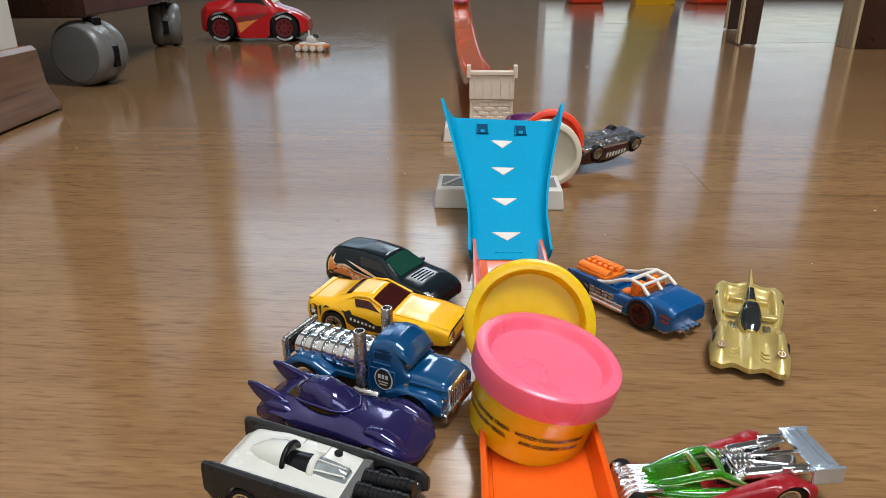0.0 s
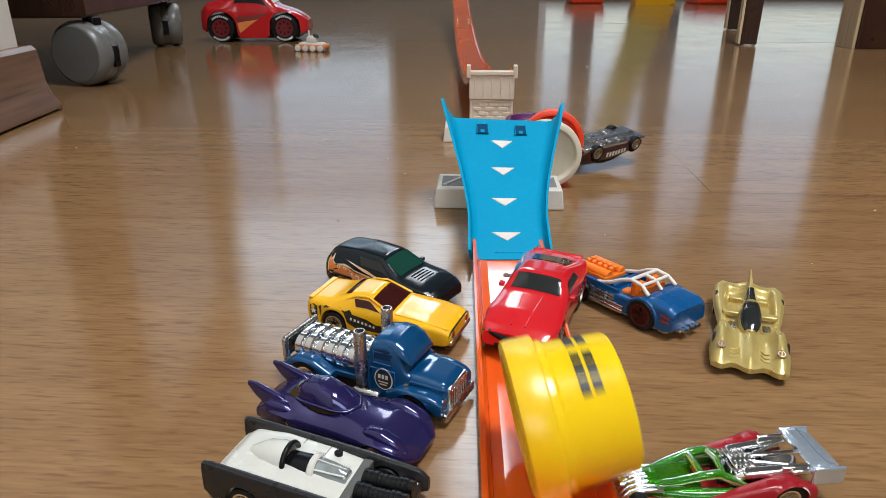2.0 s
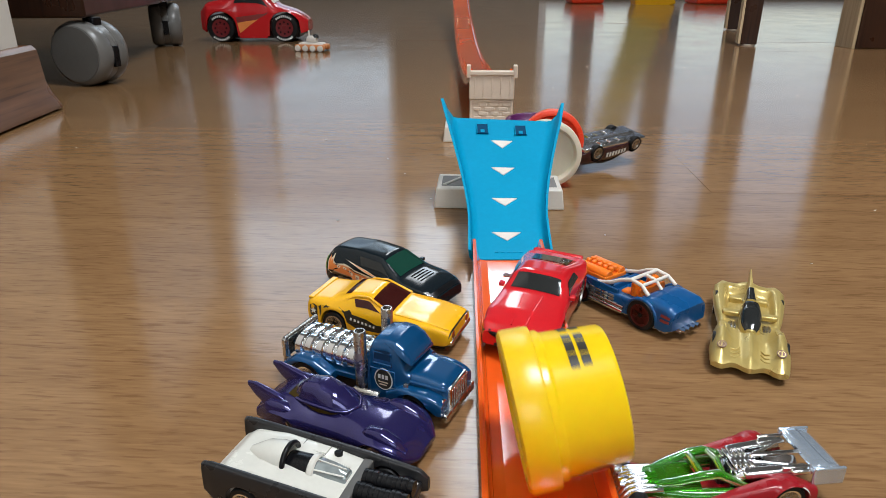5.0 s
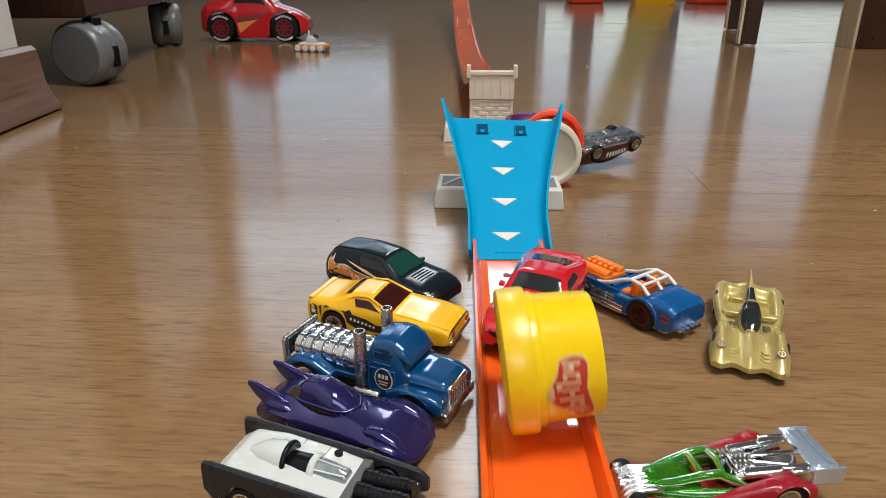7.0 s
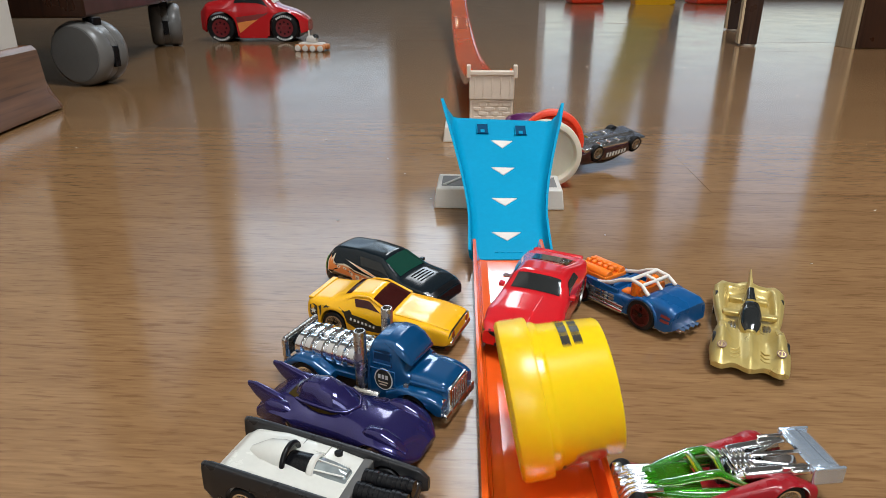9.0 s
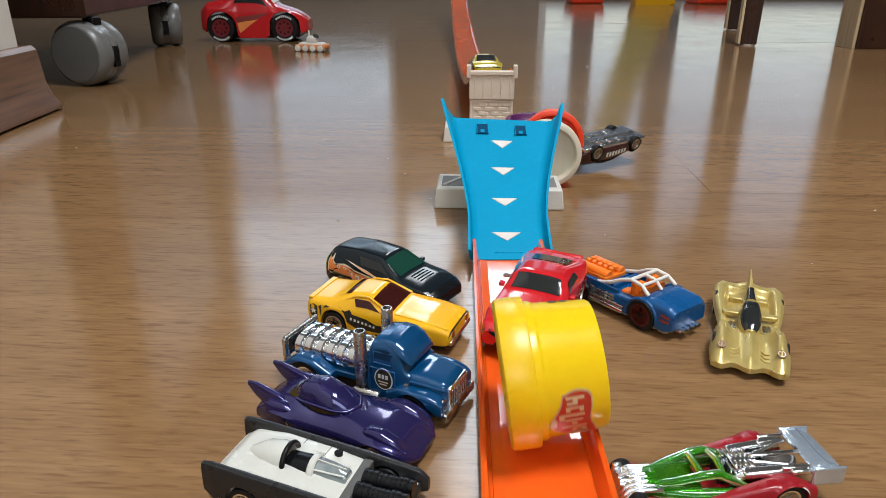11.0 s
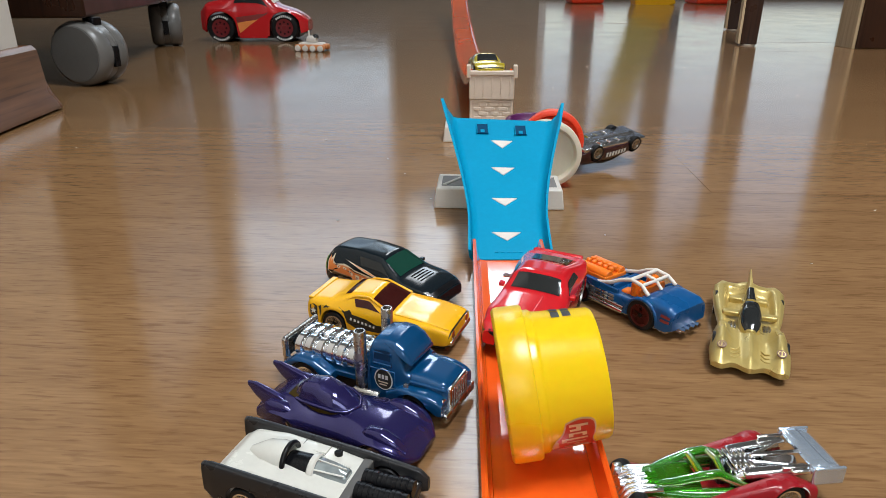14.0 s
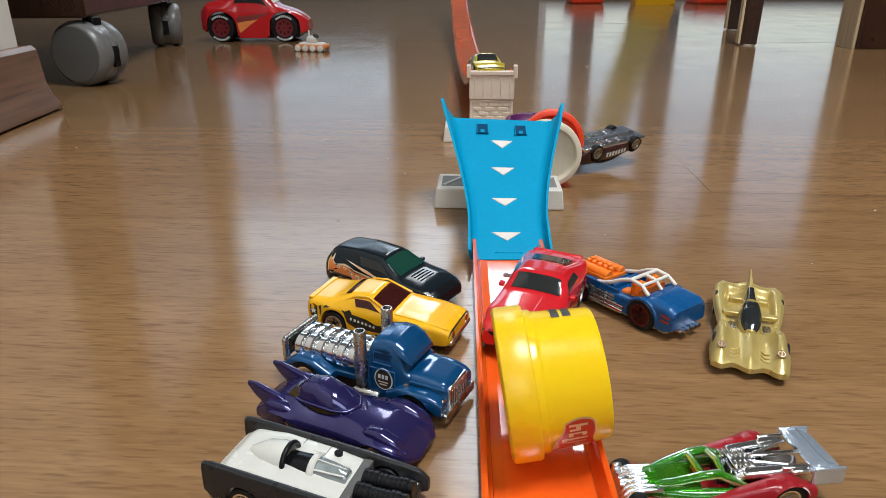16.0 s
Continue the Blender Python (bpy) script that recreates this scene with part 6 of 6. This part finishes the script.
def crumbs():
    rng = random.Random(21)
    bm = bmesh.new()
    for k in range(46):
        x, y = rng.uniform(-0.35, 0.5), rng.uniform(0.2, 1.4)
        if 0.0 < x < 0.075 and y < 0.75:
            continue
        r = bmesh.ops.create_icosphere(bm, subdivisions=1, radius=rng.uniform(0.0003, 0.0008) * (1 + y * 0.6))
        for v in r["verts"]:
            v.co = Vector((x + v.co.x * rng.uniform(0.8, 1.6), y + v.co.y, 0.0004 + abs(v.co.z) * 0.6))
    return tagged(part("dust", bm, WHITE_PL, smooth=True), "pale specks of dust on the floor", "dust", kind="stuff")


crumbs()


def toy_bin(x, y, w, h, mat, label):
    th = thing("toy_box", label, "toy box", pose(x, y, 0), "toy boxes")
    part("tub", box(-w / 2, w / 2, -0.1, 0.1, 0, h, 0.012, 3, -0.06), mat, th)
    part("rim", box(-w / 2 - 0.012, w / 2 + 0.012, -0.112, 0.112, h, h + 0.02, 0.006), mat, th)
    return th


board = thing("play_board", "yellow plastic play board leaning against the doors", "toy", pose(1.03, 3.55, 0, 0, -15, 0))
part("panel", box(-0.085, 0.085, -0.015, 0.015, 0.02, 0.74, 0.008), material("lemon_plastic", (0.42, 0.44, 0.16), 0.35, vary=0.05), board)
part("foot", box(-0.095, 0.095, -0.05, 0.05, -0.022, 0.10, 0.008), YEL_PAINT, board)
toy_bin(0.72, 3.70, 0.16, 0.055, RED_LID, "red plastic toy box standing on the floor")
toy_bin(1.34, 3.66, 0.18, 0.055, RED_LID, "red plastic toy box standing on the floor")


# ---- floor planks ----
def lay_planks():
    rng = random.Random(8)
    NEAR = {0: 0.0, 1: 0.75, 2: 0.95, 3: 0.7, -1: 0.62, -2: 0.7, -3: 0.6}
    w, length = 0.197, 1.28

    def board(x0, x1):
        me = bpy.data.meshes.new("plank")
        bm = box(x0 + 0.0001, x1 - 0.0001, -w / 2 + 0.0001, w / 2 - 0.0001, -0.003, 0.0)
        bm.to_mesh(me)
        bm.free()
        me.materials.append(FLOOR_WOOD)
        return me

    whole = board(-length / 2, length / 2)
    turn = Matrix.Rotation(radians(ANG), 4, "Z")
    for r in range(-12, 23):
        off = rng.uniform(0, length)
        if r in NEAR:
            off = NEAR[r]
        for c in range(-5, 6):
            m = Matrix.Translation((0.2, 0.487, 0)) @ turn @ Matrix.Translation((c * length - length / 2 + off, r * w + w / 2, 0))
            p = m.translation
            lo, hi = max(-length / 2, -2.605 - p.x), min(length / 2, 3.205 - p.x)
            if hi - lo > 0.03 and -2.15 < p.y < 4.2:
                ob = part("plank", whole if hi - lo > length - 0.001 else board(lo, hi), FLOOR_WOOD, room)
                ob.matrix_basis = m @ pose(0, 0, 0, rng.gauss(0, 0.03), rng.gauss(0, 0.006), 0)


lay_planks()


# ---- what moves ----
def motions():
    # the tub on the track: rolls to and fro along the bed until it comes to rest; s: 1 far, 0 at rest, -1 near
    far, rest, near = (0.0215, 0.218, 0.0280, 0.5, 5.5), (0.0190, 0.1898, 0.0276, 0.5, 9.0), (0.0230, 0.1684, 0.0255, 5.0, 13.0)

    def tub(s):
        a, b = (rest, far) if s >= 0 else (rest, near)
        k = abs(s)
        x, y, z, yaw, tilt = (p + (q - p) * k for p, q in zip(a, b))
        roll = 214 + (-64.0 * k if s >= 0 else 52.0 * k)
        ax = (math.cos(radians(yaw)) * math.cos(radians(tilt)), math.sin(radians(yaw)) * math.cos(radians(tilt)), math.sin(radians(tilt)))
        return axis_pose(x, y, z, ax, roll)

    swing = [(0.9, -1.72), (1.0, -1.55), (1.1, -1.02), (1.2, -0.3), (1.3, 0.4), (1.4, 0.9), (1.5, 1.0), (1.6, 0.92), (1.7, 0.58), (1.8, 0.14), (1.9, -0.36), (2.0, -0.85), (2.1, -1.0), (2.2, -0.9),
             (2.3, -0.62), (2.4, -0.22), (2.5, 0.2), (2.6, 0.64), (2.7, 0.86), (2.8, 0.93), (2.9, 0.9), (3.0, 0.65), (3.1, 0.3), (3.2, -0.14), (3.3, -0.62), (3.4, -0.9), (3.5, -1.0), (3.6, -0.85),
             (3.7, -0.5), (3.8, -0.18), (3.9, 0.22), (4.0, 0.62), (4.1, 0.82), (4.2, 0.86), (4.35, 0.68), (4.55, 0.0), (4.7, -0.5), (4.85, -0.75), (5.0, -0.6), (5.2, 0.0), (5.4, 0.58), (5.55, 0.74),
             (5.75, 0.45), (5.95, -0.25), (6.15, -0.64), (6.3, -0.55), (6.4, -0.25), (6.5, -0.02), (6.6, 0.32), (6.7, 0.52), (6.8, 0.6), (6.9, 0.6), (7.0, 0.5), (7.1, 0.3), (7.2, 0.05),
             (7.3, -0.18), (7.4, -0.42), (7.5, -0.54), (7.6, -0.52), (7.7, -0.36), (7.8, -0.1), (7.9, 0.12), (8.1, 0.48), (8.2, 0.52), (8.3, 0.46), (8.5, 0.1), (8.7, -0.35), (8.85, -0.5), (9.0, -0.37),
             (9.1, -0.18), (9.2, 0.04), (9.4, 0.36), (9.55, 0.42), (9.8, 0.12), (10.05, -0.26), (10.25, -0.34), (10.5, -0.06), (10.75, 0.24), (10.9, 0.28), (11.1, 0.12), (11.3, -0.08), (11.5, -0.2),
             (11.65, -0.2), (11.8, -0.12), (12.0, 0.0), (12.2, 0.12), (12.5, 0.16), (12.8, 0.02), (13.0, -0.04), (13.3, -0.03), (13.6, 0.02), (14.0, 0.0), (16.0, 0.0)]
    start = axis_pose(0.0329, 0.2285, 0.0285, (0.06, 0.93, -0.36), 60)
    rows = [(0.0, start), (0.63, start), (0.70, axis_pose(0.024, 0.190, 0.030, (0.72, 0.70, 0.30), 10)), (0.80, axis_pose(0.0255, 0.158, 0.028, (0.90, 0.42, 0.14), -85))]
    rows += [(t, tub(s)) for t, s in swing]
    walk(rolling_cup, rows)
    p0 = axis_pose(0.0358, 0.1988, 0.0345, (-0.2, 0.08, -1.0), 0)
    out = axis_pose(0.031, 0.055, 0.0262, (1.0, 0.1, 0.0), 20)
    walk(pink_cup, [(0.0, p0), (0.63, p0), (0.70, axis_pose(0.043, 0.150, 0.045, (-0.55, 0.35, -0.6), -20)), (0.80, axis_pose(0.021, 0.108, 0.030, (-0.3, 0.5, -0.7), -50)), (0.9, axis_pose(0.02, 0.08, 0.035, (0.5, 0.5, -0.4), -30)), (1.05, out), (16.0, out)])
    # the red car: down the slope, off the tower, over the ramp and to its rest against the tub
    def car(x, y, z, heading, pitch=0.0, lean=0.0):
        return Matrix.Translation((x, y, z)) @ Matrix.Rotation(radians(heading), 4, "Z") @ Matrix.Rotation(radians(-pitch), 4, "Y") @ Matrix.Rotation(radians(lean), 4, "X")

    end = car(*RED_END)
    walk(red_car, [(0.0, car(0.044, 1.80, 0.080, -90, -7)), (0.1, car(0.043, 1.52, 0.047, -90, -6)), (0.2, car(0.043, 1.24, 0.0245, -90, -2)), (0.3, car(0.044, 0.94, 0.031, -90, 5)), (0.4, car(0.046, 0.66, 0.066, -90, 5)),
                   (0.5, car(0.042, 0.500, 0.0865, -91, -3)), (0.6, car(0.043, 0.372, 0.0290, -95, -16, 3)), (0.66, car(0.044, 0.305, 0.008, -102, -5)), (0.70, car(0.0435, 0.290, 0.0045, -108, -1, -2)), (0.78, end), (16.0, end)])
    top = car(0.0425, 0.688, 0.0575, -86, 3)
    up = car(0.044, 2.62, 0.309, -90, -18)
    walk(yellow_car_top, [(0.0, up), (9.3, up), (9.7, car(0.044, 2.2, 0.169, -90, -16)), (10.0, car(0.0438, 1.80, 0.080, -90, -8)), (10.25, car(0.043, 1.4, 0.034, -90, -4)), (10.5, car(0.0435, 1.1, 0.0235, -90, 1)), (10.85, car(0.0445, 0.8, 0.043, -91, 6)), (11.1, top), (16.0, top)])
    # the sloping track is nudged aside a little as the second car is set on it
    a, b = pose(0.046, 0.665, -0.009), pose(0.046, 0.665, -0.009, 0, 0, 0.32)
    walk(far_track, [(0.0, a), (8.4, a), (9.0, b), (10.0, b), (11.2, pose(0.046, 0.665, -0.009, 0, 0, 0.2)), (16.0, pose(0.046, 0.665, -0.009, 0, 0, 0.2))])


motions()
